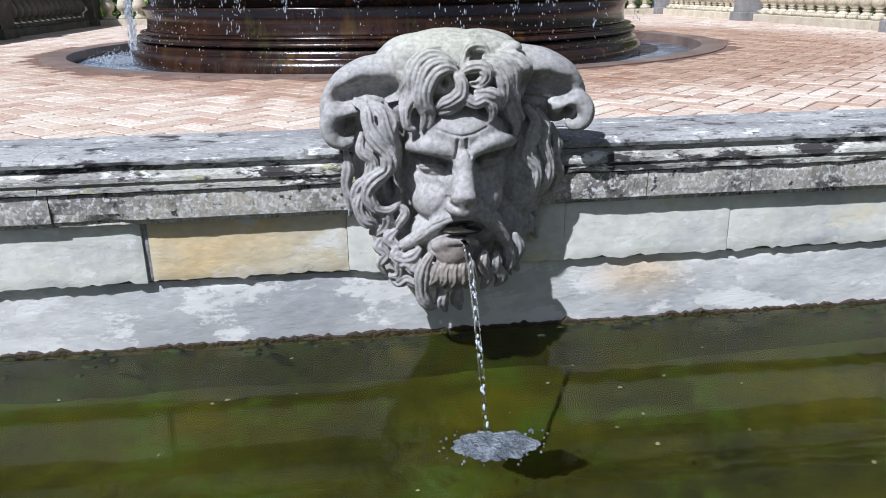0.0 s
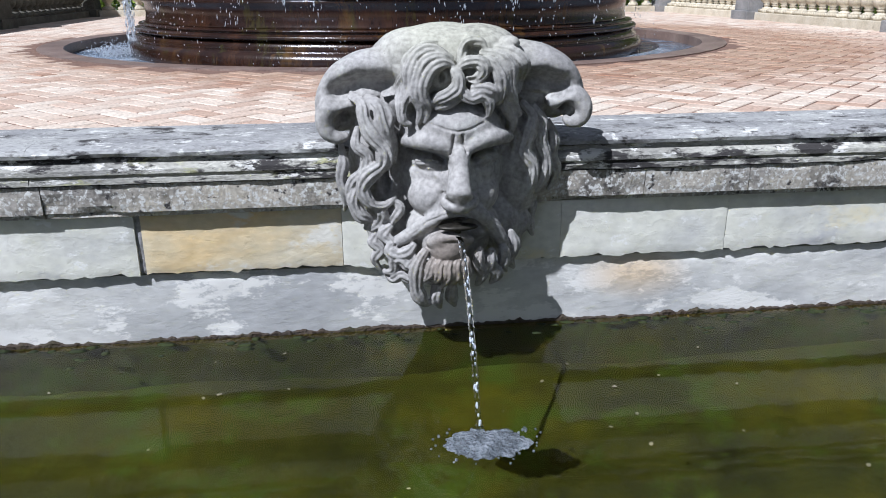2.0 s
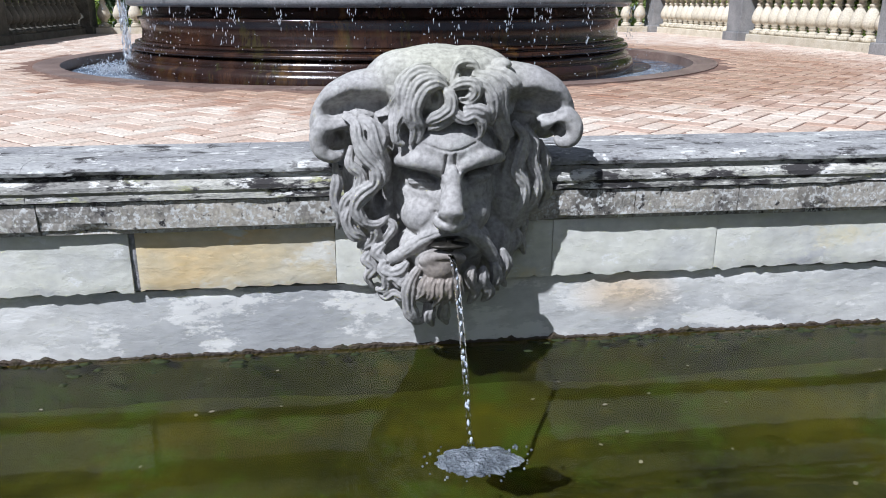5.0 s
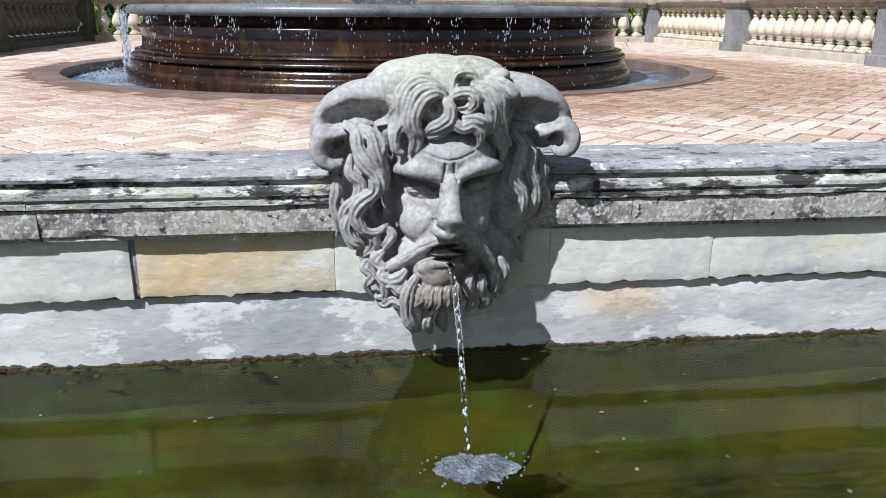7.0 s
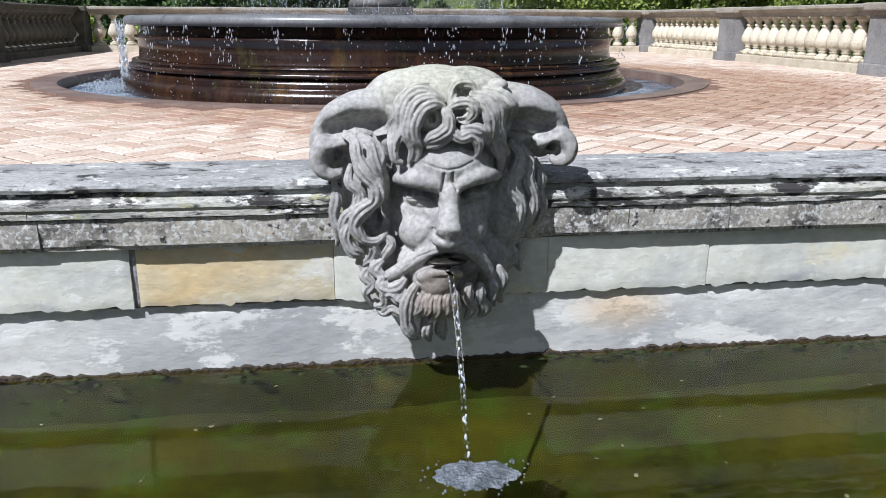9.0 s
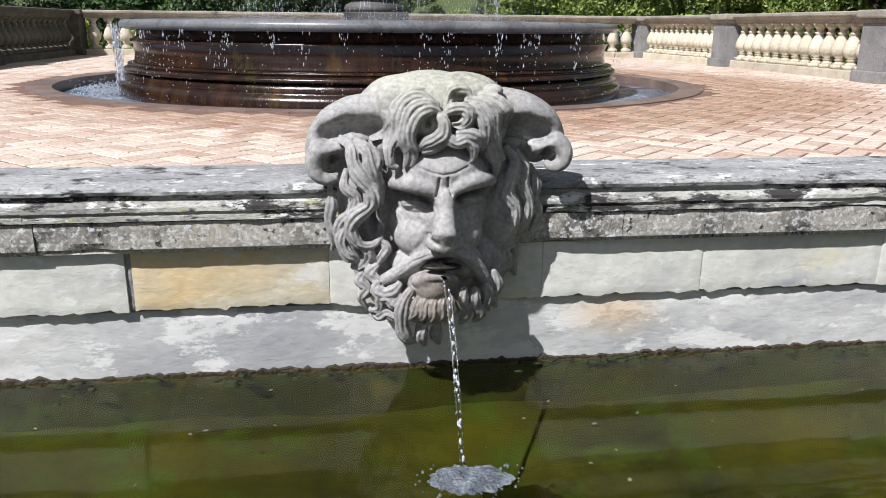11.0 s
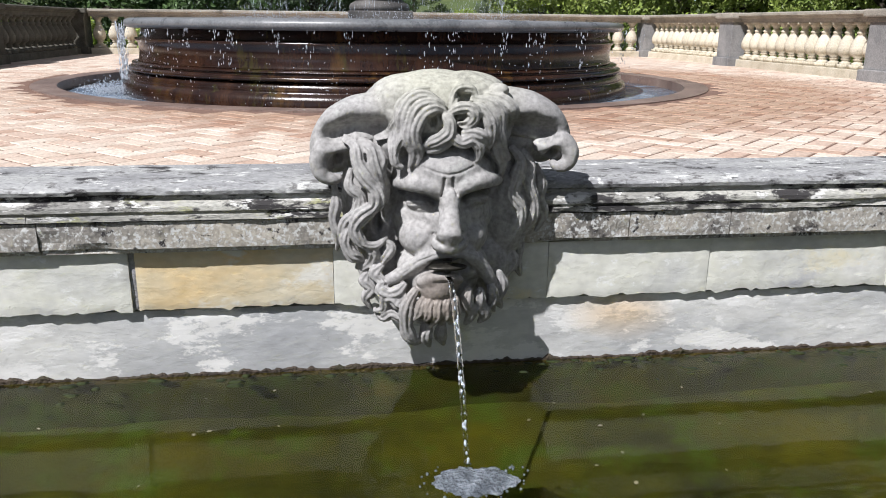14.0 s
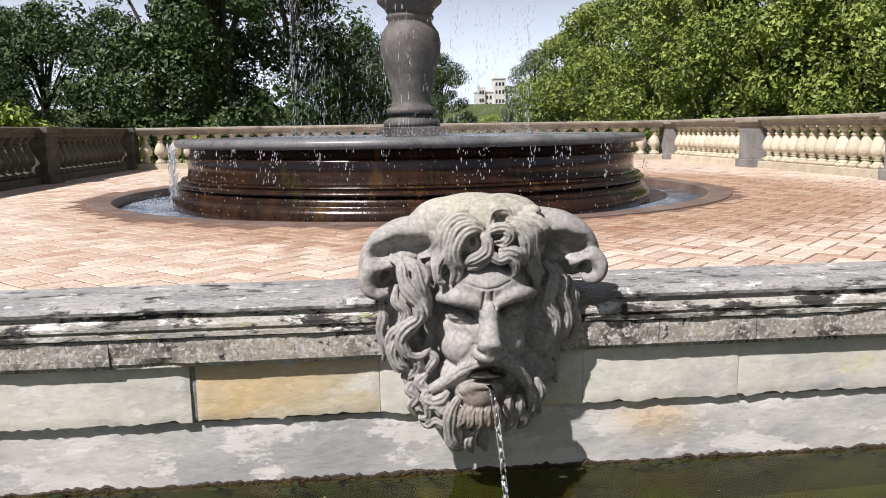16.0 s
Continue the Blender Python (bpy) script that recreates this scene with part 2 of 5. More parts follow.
algae = material("algae_pool_floor", [(0.003, 0.0038, 0.0002), (0.018, 0.0195, 0.0008), (0.038, 0.035, 0.0015)], 1.6, 0.9, 0.3, 14, 0.03,
                 spots=[((0.02, 0.034, 0.004), 4.0, 0.52, 0.62), ((0.07, 0.055, 0.02), 2.4, 0.62, 0.75)], coords="World")
ground_mat = material("lawn", [(0.05, 0.075, 0.02), (0.08, 0.11, 0.03), (0.13, 0.15, 0.05)], 0.35, 0.95, 0.6, 9, 0.05, coords="World")
gravel_mat = material("dark_gravel", [(0.10, 0.092, 0.08), (0.16, 0.145, 0.125)], 2.0, 0.95, 0.6, 60, 0.01, coords="World")
bark = material("bark", [(0.05, 0.04, 0.03), (0.10, 0.085, 0.065)], 6, 0.95, 0.8, 30, 0.03, stretch=(1, 1, 0.25))
leaf_dark = material("dark_leaves", [(0.032, 0.064, 0.018), (0.066, 0.114, 0.03)], 0.6, 0.5, 0.0, 8, island=0.45, spec=0.4)
leaf_mid = material("green_leaves", [(0.085, 0.135, 0.026), (0.28, 0.34, 0.07)], 0.6, 0.5, 0.0, 8, island=0.45, spec=0.4)
leaf_grey = material("grey_green_leaves", [(0.09, 0.125, 0.07), (0.15, 0.185, 0.11)], 0.6, 0.55, 0.0, 8, island=0.4, spec=0.4)
leaf_lime = material("yellow_green_leaves", [(0.18, 0.26, 0.035), (0.27, 0.34, 0.06)], 0.6, 0.5, 0.0, 8, island=0.4, spec=0.4)
villa_mat = material("pale_villa_plaster", [(0.62, 0.60, 0.57), (0.72, 0.70, 0.67)], 0.3, 0.9, 0.2, 4, 0.02, coords="World")
dark_glass = material("dark_window", [(0.02, 0.022, 0.026), (0.035, 0.04, 0.045)], 2, 0.15, 0.0, 20, spec=0.5)
debris_mat = material("pale_leaf_litter", [(0.10, 0.085, 0.04), (0.38, 0.34, 0.22)], 20, 0.8, 0.3, 80, 0.004, vary=0.3)
metal_mat = material("dark_bronze_spout", [(0.03, 0.028, 0.025), (0.06, 0.055, 0.045)], 20, 0.45, 0.3, 90, 0.003, metal=0.7)


def water_material(name, colour, rough, wave, size, ripple):
    m = bpy.data.materials.new(name)
    m.use_nodes = True
    n, k = m.node_tree.nodes, m.node_tree.links
    b = n["Principled BSDF"]
    b.inputs["Base Color"].default_value = (*colour, 1)
    b.inputs["Transmission Weight"].default_value = 1.0
    b.inputs["IOR"].default_value = 1.22
    b.inputs["Roughness"].default_value = rough
    p = n.new("ShaderNodeNewGeometry").outputs["Position"]
    w = n.new("ShaderNodeTexNoise")
    w.inputs["Scale"].default_value, w.inputs["Detail"].default_value = size, 3
    k.new(p, w.inputs["Vector"])
    bp = n.new("ShaderNodeBump")
    bp.inputs["Strength"].default_value, bp.inputs["Distance"].default_value = wave, ripple
    k.new(w.outputs["Fac"], bp.inputs["Height"])
    k.new(bp.outputs["Normal"], b.inputs["Normal"])
    return m


pool_water = water_material("pool_water", (0.70, 0.66, 0.11), 0.01, 0.10, 3.0, 0.02)
# foamy churned water, with the pale sky reflection put into its base colour
moat_water = material("churned_water_sky_tint", [(0.10, 0.14, 0.20), (0.20, 0.26, 0.34), (0.55, 0.60, 0.66)], 2.6, 0.12, 0.8, 22, 0.03, coords="World", spec=0.5)
drop_water = water_material("falling_water", (0.98, 0.99, 1.0), 0.03, 0.0, 30.0, 0.001)
foam = material("white_foam", [(0.42, 0.46, 0.52), (0.62, 0.66, 0.72)], 30, 0.2, 0.6, 120, 0.01, spec=0.5, coords="World")


# ---- building helpers ----
def part(name, bm, mat, parent=None, label="", smooth=False):
    """Links a bmesh as one mesh object, under a thing or a part if given."""
    me = bpy.data.meshes.new(name)
    bm.to_mesh(me)
    bm.free()
    me.materials.append(mat)
    if smooth:
        me.shade_smooth()
    if smooth == "edges":
        me.set_sharp_from_angle(angle=radians(40))
    ob = new(name, me)
    if parent:
        ob.parent = parent
    if label:
        ob["label"] = label
    return ob


def shared(name, me, parent, m):
    """Another object on mesh data that exists already."""
    ob = new(name, me)
    ob.parent = parent
    ob.matrix_basis = m
    return ob


def thing(name, at=(0, 0, 0), **tags):
    e = new(name)
    e.location = at
    return tagged(e, **tags)


def add_box(bm, x0, x1, y0, y1, z0, z1, bevel=0.0):
    r = bmesh.ops.create_cube(bm, size=1.0)
    vs = r["verts"]
    bmesh.ops.scale(bm, vec=(x1 - x0, y1 - y0, z1 - z0), verts=vs)
    bmesh.ops.translate(bm, vec=((x0 + x1) / 2, (y0 + y1) / 2, (z0 + z1) / 2), verts=vs)
    if bevel:
        es = list({e for v in vs for e in v.link_edges})
        bmesh.ops.bevel(bm, geom=es, offset=bevel, segments=2, affect='EDGES', profile=0.6)
    return bm


def box(x0, x1, y0, y1, z0, z1, bevel=0.0):
    return add_box(bmesh.new(), x0, x1, y0, y1, z0, z1, bevel)


def lathe(profile, segs, bm=None, wob=0.0):
    """Turns a (radius, z) profile round the z axis."""
    bm = bm or bmesh.new()
    rings = []
    for r, z in profile:
        rings.append([bm.verts.new(((r + wob * noise.noise((math.cos(a) * 2, math.sin(a) * 2, z * 6))) * math.cos(a),
                                    (r + wob * noise.noise((math.cos(a) * 2, math.sin(a) * 2, z * 6))) * math.sin(a), z))
                      for a in (2 * math.pi * i / segs for i in range(segs))])
    for a, b in zip(rings, rings[1:]):
        for i in range(segs):
            j = (i + 1) % segs
            bm.faces.new((a[i], a[j], b[j], b[i]))
    if profile[0][0] > 0.001:
        bm.faces.new(list(reversed(rings[0])))
    if profile[-1][0] > 0.001:
        bm.faces.new(rings[-1])
    return bm


def ring_sheet(profile, segs, a0=0.0, a1=2 * math.pi):
    """An open turned band between two angles, profile (radius, z) closed round."""
    bm = bmesh.new()
    rows = []
    for i in range(segs + 1):
        a = a0 + (a1 - a0) * i / segs
        rows.append([bm.verts.new((r * math.cos(a), r * math.sin(a), z)) for r, z in profile])
    n = len(profile)
    for p, q in zip(rows, rows[1:]):
        for i in range(n):
            j = (i + 1) % n
            bm.faces.new((p[i], q[i], q[j], p[j]))
    bm.faces.new(rows[0])
    bm.faces.new(list(reversed(rows[-1])))
    bmesh.ops.recalc_face_normals(bm, faces=bm.faces)
    return bm


def moulding(x0, x1, profile, step=0.03, rough=0.004, chip=0.0, seed=0.0):
    """A stone course: a (y, z) profile run along x, with worn, uneven edges."""
    bm = bmesh.new()
    nx = max(2, int((x1 - x0) / step))
    rows = []
    for i in range(nx + 1):
        x = x0 + (x1 - x0) * i / nx
        row = []
        for y, z in profile:
            p = Vector((x * 7 + seed, y * 9, z * 12))
            o = noise.noise(p * 0.5) * rough * 0.5 + noise.noise(p * 3.1) * rough * 0.45 + noise.noise(p * 8.0) * rough * 0.3
            c = max(0.0, noise.noise(Vector((x * 5 + seed, 3.3, z * 25))) - 0.25) * chip
            row.append(bm.verts.new((x, y + o + c, z + 0.5 * o + 0.3 * c)))
        rows.append(row)
    n = len(profile)
    for p, q in zip(rows, rows[1:]):
        for i in range(n):
            j = (i + 1) % n
            bm.faces.new((p[j], q[j], q[i], p[i]))
    bm.faces.new(rows[0])
    bm.faces.new(list(reversed(rows[-1])))
    bmesh.ops.recalc_face_normals(bm, faces=bm.faces)
    return bm


def hewn(x0, x1, z0, z1, yf, yb, step=0.022, rough=0.0022, ragged=0.014, seed=0.0):
    """A hewn ashlar: an uneven front face with a ragged lower edge, closed behind."""
    bm = bmesh.new()
    nx, nz = max(3, int((x1 - x0) / step)), max(3, int((z1 - z0) / step))
    grid = []
    for k in range(nz + 1):
        row = []
        for i in range(nx + 1):
            u, v = i / nx, k / nz
            x, z = x0 + (x1 - x0) * u, z0 + (z1 - z0) * v
            p = Vector((x * 6 + seed, z * 8, seed * 1.7))
            o = rough * (noise.noise(p) + 0.7 * noise.noise(p * 2.7) + 0.45 * noise.noise(p * 7))
            edge = min(u * (x1 - x0), (1 - u) * (x1 - x0), v * (z1 - z0), (1 - v) * (z1 - z0))
            o += 0.004 * max(0.0, 1 - edge / 0.012) ** 2 + 0.008 * max(0.0, noise.noise(p * 1.7) - 0.42)
            low = (1 - v) ** 4 * ragged * (noise.noise(Vector((x * 11 + seed, 1.0, 0))) + 0.9 * noise.noise(Vector((x * 37 + seed, 5.0, 0))))
            row.append(bm.verts.new((x, yf + o, z + low)))
        grid.append(row)
    for a, b in zip(grid, grid[1:]):
        for i in range(nx):
            bm.faces.new((a[i], a[i + 1], b[i + 1], b[i]))
    rim = grid[0] + [r[-1] for r in grid[1:]] + grid[-1][-2::-1] + [r[0] for r in grid[-2:0:-1]]
    back = [bm.verts.new((v.co.x, yb, v.co.z)) for v in rim]
    for i in range(len(rim)):
        j = (i + 1) % len(rim)
        bm.faces.new((rim[j], rim[i], back[i], back[j]))
    bm.faces.new(back)
    return bm


bubble = material("grey_bubbles", [(0.06, 0.07, 0.08), (0.17, 0.19, 0.215), (0.34, 0.37, 0.41)], 16, 0.12, 1.0, 90, 0.02, spec=0.6, coords="World")
# mossy grey, darkened further: the left side's shade is put into the colour
mossy_shaded = material("mossy_grey_stone_shaded", [(0.065, 0.062, 0.05), (0.11, 0.105, 0.085), (0.17, 0.16, 0.13)], 6, 0.9, 0.4, 70, 0.004, vary=0.12, spots=[((0.09, 0.09, 0.07), 5, 0.56, 0.68)])
moss_mat = material("wet_green_moss", [(0.010, 0.015, 0.003), (0.022, 0.032, 0.006), (0.04, 0.045, 0.012)], 14, 0.8, 0.8, 70, 0.01, coords="World")


# ---- the large structure ----
WATER = -0.769
XL, XR, YB = -4.9, 5.9, 16.6        # lines of the balustrades
FX, FY = 0.20, 9.90                 # fountain axis
MOAT, KERB = 3.15, 3.37

# one ground sheet: lawns behind the terrace rising to the far hill
bm = bmesh.new()
xs = [-900, -400, -200, -120, -80, -50, -30, -18, -8, 0, 8, 18, 30, 50, 80, 120, 200, 400, 900]
ys = [-600, -200, -80, -30, -12, -4, 1.4, 18, 24, 32, 45, 60, 80, 110, 150, 200, 260, 330, 420, 600, 1500]


def rise(x, y):
    return -1.9 if y < 40 else -1.9 + 13.0 * (min(1.0, (y - 40) / 260.0)) ** 1.3


grid = [[bm.verts.new((x, y, rise(x, y))) for x in xs] for y in ys]
for a, b in zip(grid, grid[1:]):
    for i in range(len(xs) - 1):
        bm.faces.new((a[i], a[i + 1], b[i + 1], b[i]))
ground = tagged(part("ground", bm, ground_mat), "green lawn rising to a distant hill", "lawn", kind="structure")

# the pavement by the pool, on which the viewer stands
walkway = tagged(part("pavement", box(-8, 8, -3.0, 1.9, -1.85, -0.62, 0.01), gravel_mat), "dark gravel walk beside the pool", "pavement", kind="structure")
pool_floor = bmesh.new()
bmesh.ops.create_grid(pool_floor, x_segments=90, y_segments=30, size=0.5)
for v in pool_floor.verts:
    v.co = (v.co.x * 12, 3.06 + v.co.y * 2.4, -1.12 + 0.05 * noise.noise(Vector((v.co.x * 20, v.co.y * 7, 0))) + 0.03 * noise.noise(Vector((v.co.x * 60, v.co.y * 18, 4))))
tagged(part("pool_floor", pool_floor, algae, smooth=True), "algae-covered pool floor under green water", "pool floor", kind="structure")
bm = bmesh.new()
bmesh.ops.create_grid(bm, x_segments=2, y_segments=2, size=0.5)
for v in bm.verts:
    v.co = (v.co.x * 12, 3.07 + v.co.y * 2.38, WATER)
water = tagged(part("water", bm, pool_water), "murky green pool water, nearly still", "water", kind="structure")
water.visible_shadow = False

# retaining wall of the pool, course by course
wall = thing("wall_pool", (0, 0, 0), label="weathered pale stone retaining wall with moulded coping", category="wall", kind="structure")
part("core", box(XL - 0.3, XR + 0.3, 4.26, 4.62, -1.3, -0.03), mortar, wall, "grey mortar core")
# terrace slab with the round hole of the moat
joints = [-4.9, -3.7, -2.45, -1.36, -0.2, 0.84, 1.26, 2.45, 3.6, 4.8, 5.9]
nose = [(4.43, -0.03), (4.43, 0.012), (4.40, 0.013), (4.22, 0.013), (4.165, 0.008), (4.140, -0.001), (4.132, -0.012), (4.136, -0.026), (4.158, -0.030), (4.3, -0.030)]
roll = [(4.3, -0.032), (4.160, -0.032), (4.156, -0.046), (4.138, -0.054), (4.126, -0.068), (4.124, -0.084), (4.134, -0.096), (4.131, -0.101), (4.130, -0.119), (4.150, -0.123), (4.3, -0.123)]
band = [(4.3, -0.125), (4.141, -0.126), (4.139, -0.150), (4.140, -0.20), (4.142, -0.226), (4.156, -0.231), (4.157, -0.245), (4.18, -0.252), (4.3, -0.252)]
for i, (a, b) in enumerate(zip(joints, joints[1:])):
    part("coping_stone", moulding(a + 0.0005, b - 0.0005, nose, 0.012, 0.004, 0.02, i * 3.1), top_stone, wall, "", "edges")
    part("moulding_stone", moulding(a + 0.0005, b - 0.0005, roll, 0.012, 0.005, 0.035, i * 5.3), coping_stone, wall)
    part("fascia_stone", moulding(a + 0.03, b + 0.026, band, 0.012, 0.003, 0.03, i * 7.7), fascia_stone, wall)
backs = [-4.9, -3.9, -2.7, -1.6, -0.62, 0.5, 1.62, 2.7, 3.8, 4.9, 5.9]
strip = [(4.438, -0.03), (4.438, 0.006), (4.45, 0.011), (4.555, 0.011), (4.562, 0.006), (4.562, -0.03)]
for i, (a, b) in enumerate(zip(backs, backs[1:])):
    part("coping_back", moulding(a + 0.0005, b - 0.0005, strip, 0.03, 0.003, 0.01, 90 + i * 3.1), top_stone, wall)
edges = [-4.9, -3.6, -2.6, -1.85, -1.045, -0.29, 0.56, 1.24, 2.05, 2.9, 3.9, 4.9, 5.9]
for i, (a, b) in enumerate(zip(edges, edges[1:])):
    g = 0.022 if abs(a + 1.045) < 0.01 else 0.001
    part("stone_block", hewn(a + g, b - 0.001, -0.486 + 0.004 * math.sin(i * 2.1), -0.254, 4.189 + 0.003 * math.sin(i * 3.7), 4.3, seed=i * 4.3),
         ochre_stone if i == 4 else block_stone, wall, "yellow ochre sandstone" if i == 4 else "", "edges")
part("mortar_joint", hewn(-1.056, -1.018, -0.484, -0.256, 4.199, 4.3, 0.012, 0.004, 0.0, 77), mortar, wall, "grey mortar joint")
pedges = [-4.9, -2.5, 2.7, 5.9]
for i, (a, b) in enumerate(zip(pedges, pedges[1:])):
    part("plinth_stone", hewn(a, b, -0.80, -0.497, 4.215 + 0.002 * (i % 2), 4.3, 0.022, 0.003, 0.0, seed=50 + i * 3.3), plinth_stone, wall, "", "edges")
part("submerged_wall", moulding(XL, XR, [(4.3, -0.802), (4.207, -0.802), (4.20, -0.95), (4.19, -1.2), (4.3, -1.2)], 0.04, 0.012), algae, wall, "algae-covered stone under water")
# crust of slime at the waterline
bm = bmesh.new()
rows = []
n = 1000
for i in range(n + 1):
    x = XL + (XR - XL) * i / n
    h = 0.010 + 0.016 * noise.noise(Vector((x * 3, 0, 2))) + 0.018 * noise.noise(Vector((x * 16, 0, 7))) + 0.012 * noise.noise(Vector((x * 45, 0, 3)))
    rows.append([bm.verts.new(p) for p in ((x, 4.218, WATER - 0.06), (x, 4.2045 + 0.003 * noise.noise(Vector((x * 15, 9, 0))), WATER - 0.03),
                                            (x, 4.2055 + 0.003 * noise.noise(Vector((x * 25, 4, 0))), WATER + max(0.002, h) * 0.7), (x, 4.218, WATER + max(0.004, h)))])
for p, q in zip(rows, rows[1:]):
    for k in range(3):
        bm.faces.new((p[k], q[k], q[k + 1], p[k + 1]))
part("waterline_crust", bm, slime, wall, "dark brown-green slime crust")

# terrace bed with a round hole
bm = bmesh.new()
inner, outer = [], []
for i in range(128):
    a = 2 * math.pi * i / 128
    c, s = math.cos(a), math.sin(a)
    inner.append((FX + (KERB - 0.01) * c, FY + (KERB - 0.01) * s))
    tx = ((XR + 0.6 - FX) if c > 0 else (FX - XL + 0.6)) / max(1e-6, abs(c))
    ty = ((YB + 0.6 - FY) if s > 0 else (FY - 4.5)) / max(1e-6, abs(s))
    k = min(tx, ty)
    outer.append((FX + k * c, FY + k * s))
vi = [bm.verts.new((x, y, -0.0025)) for x, y in inner]
vo = [bm.verts.new((x, y, -0.0025)) for x, y in outer]
vl = [bm.verts.new((x, y, -0.5)) for x, y in inner]
for i in range(128):
    j = (i + 1) % 128
    bm.faces.new((vi[i], vo[i], vo[j], vi[j]))
    bm.faces.new((vi[i], vi[j], vl[j], vl[i]))
terrace = tagged(part("floor_terrace", bm, joint_mat), "terrace paved with pale red herringbone bricks", "terrace", kind="structure")
part("terrace_side", box(XL - 0.6, XR + 0.6, 4.63, YB + 0.6, -1.9, -0.45), mortar, terrace)

for name, b in (("terrace_edge", (XL - 0.6, XL - 0.3, 4.63, YB + 0.6)), ("terrace_edge", (XR + 0.3, XR + 0.6, 4.63, YB + 0.6)), ("terrace_edge", (XL - 0.3, XR + 0.3, YB + 0.3, YB + 0.6))):
    part(name, box(*b, -0.46, -0.004, 0.01), mortar, terrace)
for x0, x1 in ((-6.3, -5.98), (5.98, 6.3)):
    tagged(part("wall_pool_end", box(x0, x1, 1.9, 4.62, -1.85, -0.62, 0.01), mortar), "plain grey stone end wall of the pool", "wall", kind="structure")

# moat round the basin
moat = thing("moat_kerb", (FX, FY, 0), label="wet dark stone kerb ring sunk round the fountain", category="kerb", kind="structure")
SEG = 28
seg = part("kerb_stone", ring_sheet([(MOAT, 0.006), (KERB, 0.008), (KERB, -0.1), (MOAT + 0.02, -0.3), (MOAT, -0.3)], 5, 0.0008, 2 * math.pi / SEG - 0.0008), kerb_mat, moat)
for i in range(1, SEG):
    shared("kerb_stone", seg.data, moat, pose(0, 0, 0, 0, 0, 360 * i / SEG))
part("moat_bed", lathe([(0.5, -0.32), (MOAT + 0.05, -0.32), (MOAT + 0.05, -0.3)], 64), kerb_mat, moat)
bm = ring_sheet([(2.3, -0.085), (MOAT + 0.01, -0.085), (MOAT + 0.01, -0.09), (2.3, -0.09)], 96)
ob = part("moat_water", bm, moat_water, moat, "churned water in the moat, bluish sky reflection put into its colour", True)
ob.visible_shadow = False

# ---- the fountain ----
fountain = thing("fountain", (FX, FY, 0), label="large round fountain of wet dark brown stone with a grey rim", category="fountain")
part("base", lathe([(2.30, -0.3), (2.58, -0.3), (2.585, -0.02), (2.57, 0.03), (2.53, 0.045), (2.525, 0.06), (2.535, 0.075), (2.50, 0.105), (2.49, 0.125), (2.3, 0.125)], 128), basin_mat, fountain, "", True)
part("torus_moulding", lathe([(2.3, 0.126), (2.49, 0.126), (2.52, 0.137), (2.525, 0.150), (2.515, 0.166), (2.47, 0.176), (2.47, 0.190), (2.485, 0.196), (2.48, 0.206), (2.44, 0.214), (2.3, 0.214)], 128), basin_mat, fountain, "", True)
part("drum", lathe([(2.2, 0.215), (2.425, 0.215), (2.415, 0.23), (2.405, 0.30), (2.415, 0.38), (2.44, 0.405), (2.44, 0.425), (2.40, 0.43), (2.38, 0.46), (2.38, 0.515), (2.2, 0.515)], 128), basin_mat, fountain, "", True)
part("rim", lathe([(2.18, 0.40), (2.18, 0.516), (2.46, 0.516), (2.50, 0.522), (2.525, 0.54), (2.53, 0.565), (2.515, 0.59), (2.47, 0.605), (2.28, 0.610), (2.22, 0.60), (2.2, 0.40)], 128), rim_mat, fountain, "wet grey stone rim", True)
part("basin_floor", lathe([(0.3, 0.3), (2.19, 0.3), (2.19, 0.32)], 64), basin_mat, fountain)
ob = part("basin_water", ring_sheet([(0.2, 0.598), (2.21, 0.598), (2.21, 0.59), (0.2, 0.59)], 96), moat_water, fountain, "clear rippled water, sky reflection put into its colour", True)
ob.visible_shadow = False
pedestal = part("pedestal", box(-0.33, 0.33, -0.33, 0.33, 0.3, 0.70, 0.012), pedestal_mat, fountain)
part("pedestal_base", lathe([(0.31, 0.70), (0.32, 0.74), (0.30, 0.775), (0.25, 0.80), (0.235, 0.84)], 40), pedestal_mat, pedestal, "", True)
part("pedestal_shaft", lathe([(0.28, 0.84), (0.28, 0.90), (0.235, 0.92), (0.215, 0.98), (0.225, 1.10), (0.27, 1.28), (0.325, 1.48), (0.335, 1.60), (0.31, 1.72),
                              (0.25, 1.80), (0.235, 1.84), (0.26, 1.86), (0.26, 1.89), (0.24, 1.91), (0.28, 1.97), (0.35, 2.03), (0.36, 2.09), (0.30, 2.12), (0.28, 2.7), (0.2, 2.75)], 40), pedestal_mat, pedestal, "grey vase-shaped stone shaft", True)


# ---- balustrades ----
def baluster_mesh(stone):
    bm = lathe([(0.0, 0.155), (0.075, 0.155), (0.075, 0.17), (0.05, 0.185), (0.045, 0.20), (0.062, 0.21), (0.062, 0.222), (0.05, 0.232), (0.098, 0.27), (0.114, 0.315), (0.112, 0.36),
                (0.092, 0.42), (0.064, 0.475), (0.042, 0.51), (0.056, 0.518), (0.056, 0.535), (0.04, 0.545), (0.042, 0.575), (0.066, 0.60), (0.07, 0.62), (0.0, 0.62)], 14)
    add_box(bm, -0.09, 0.09, -0.09, 0.09, 0.11, 0.157)
    add_box(bm, -0.08, 0.08, -0.08, 0.08, 0.62, 0.647)
    me = bpy.data.meshes.new("baluster")
    bm.to_mesh(me)
    bm.free()
    me.materials.append(stone)
    me.shade_smooth()
    return me


BAL, BAL_SHADED = baluster_mesh(cream), baluster_mesh(mossy_shaded)


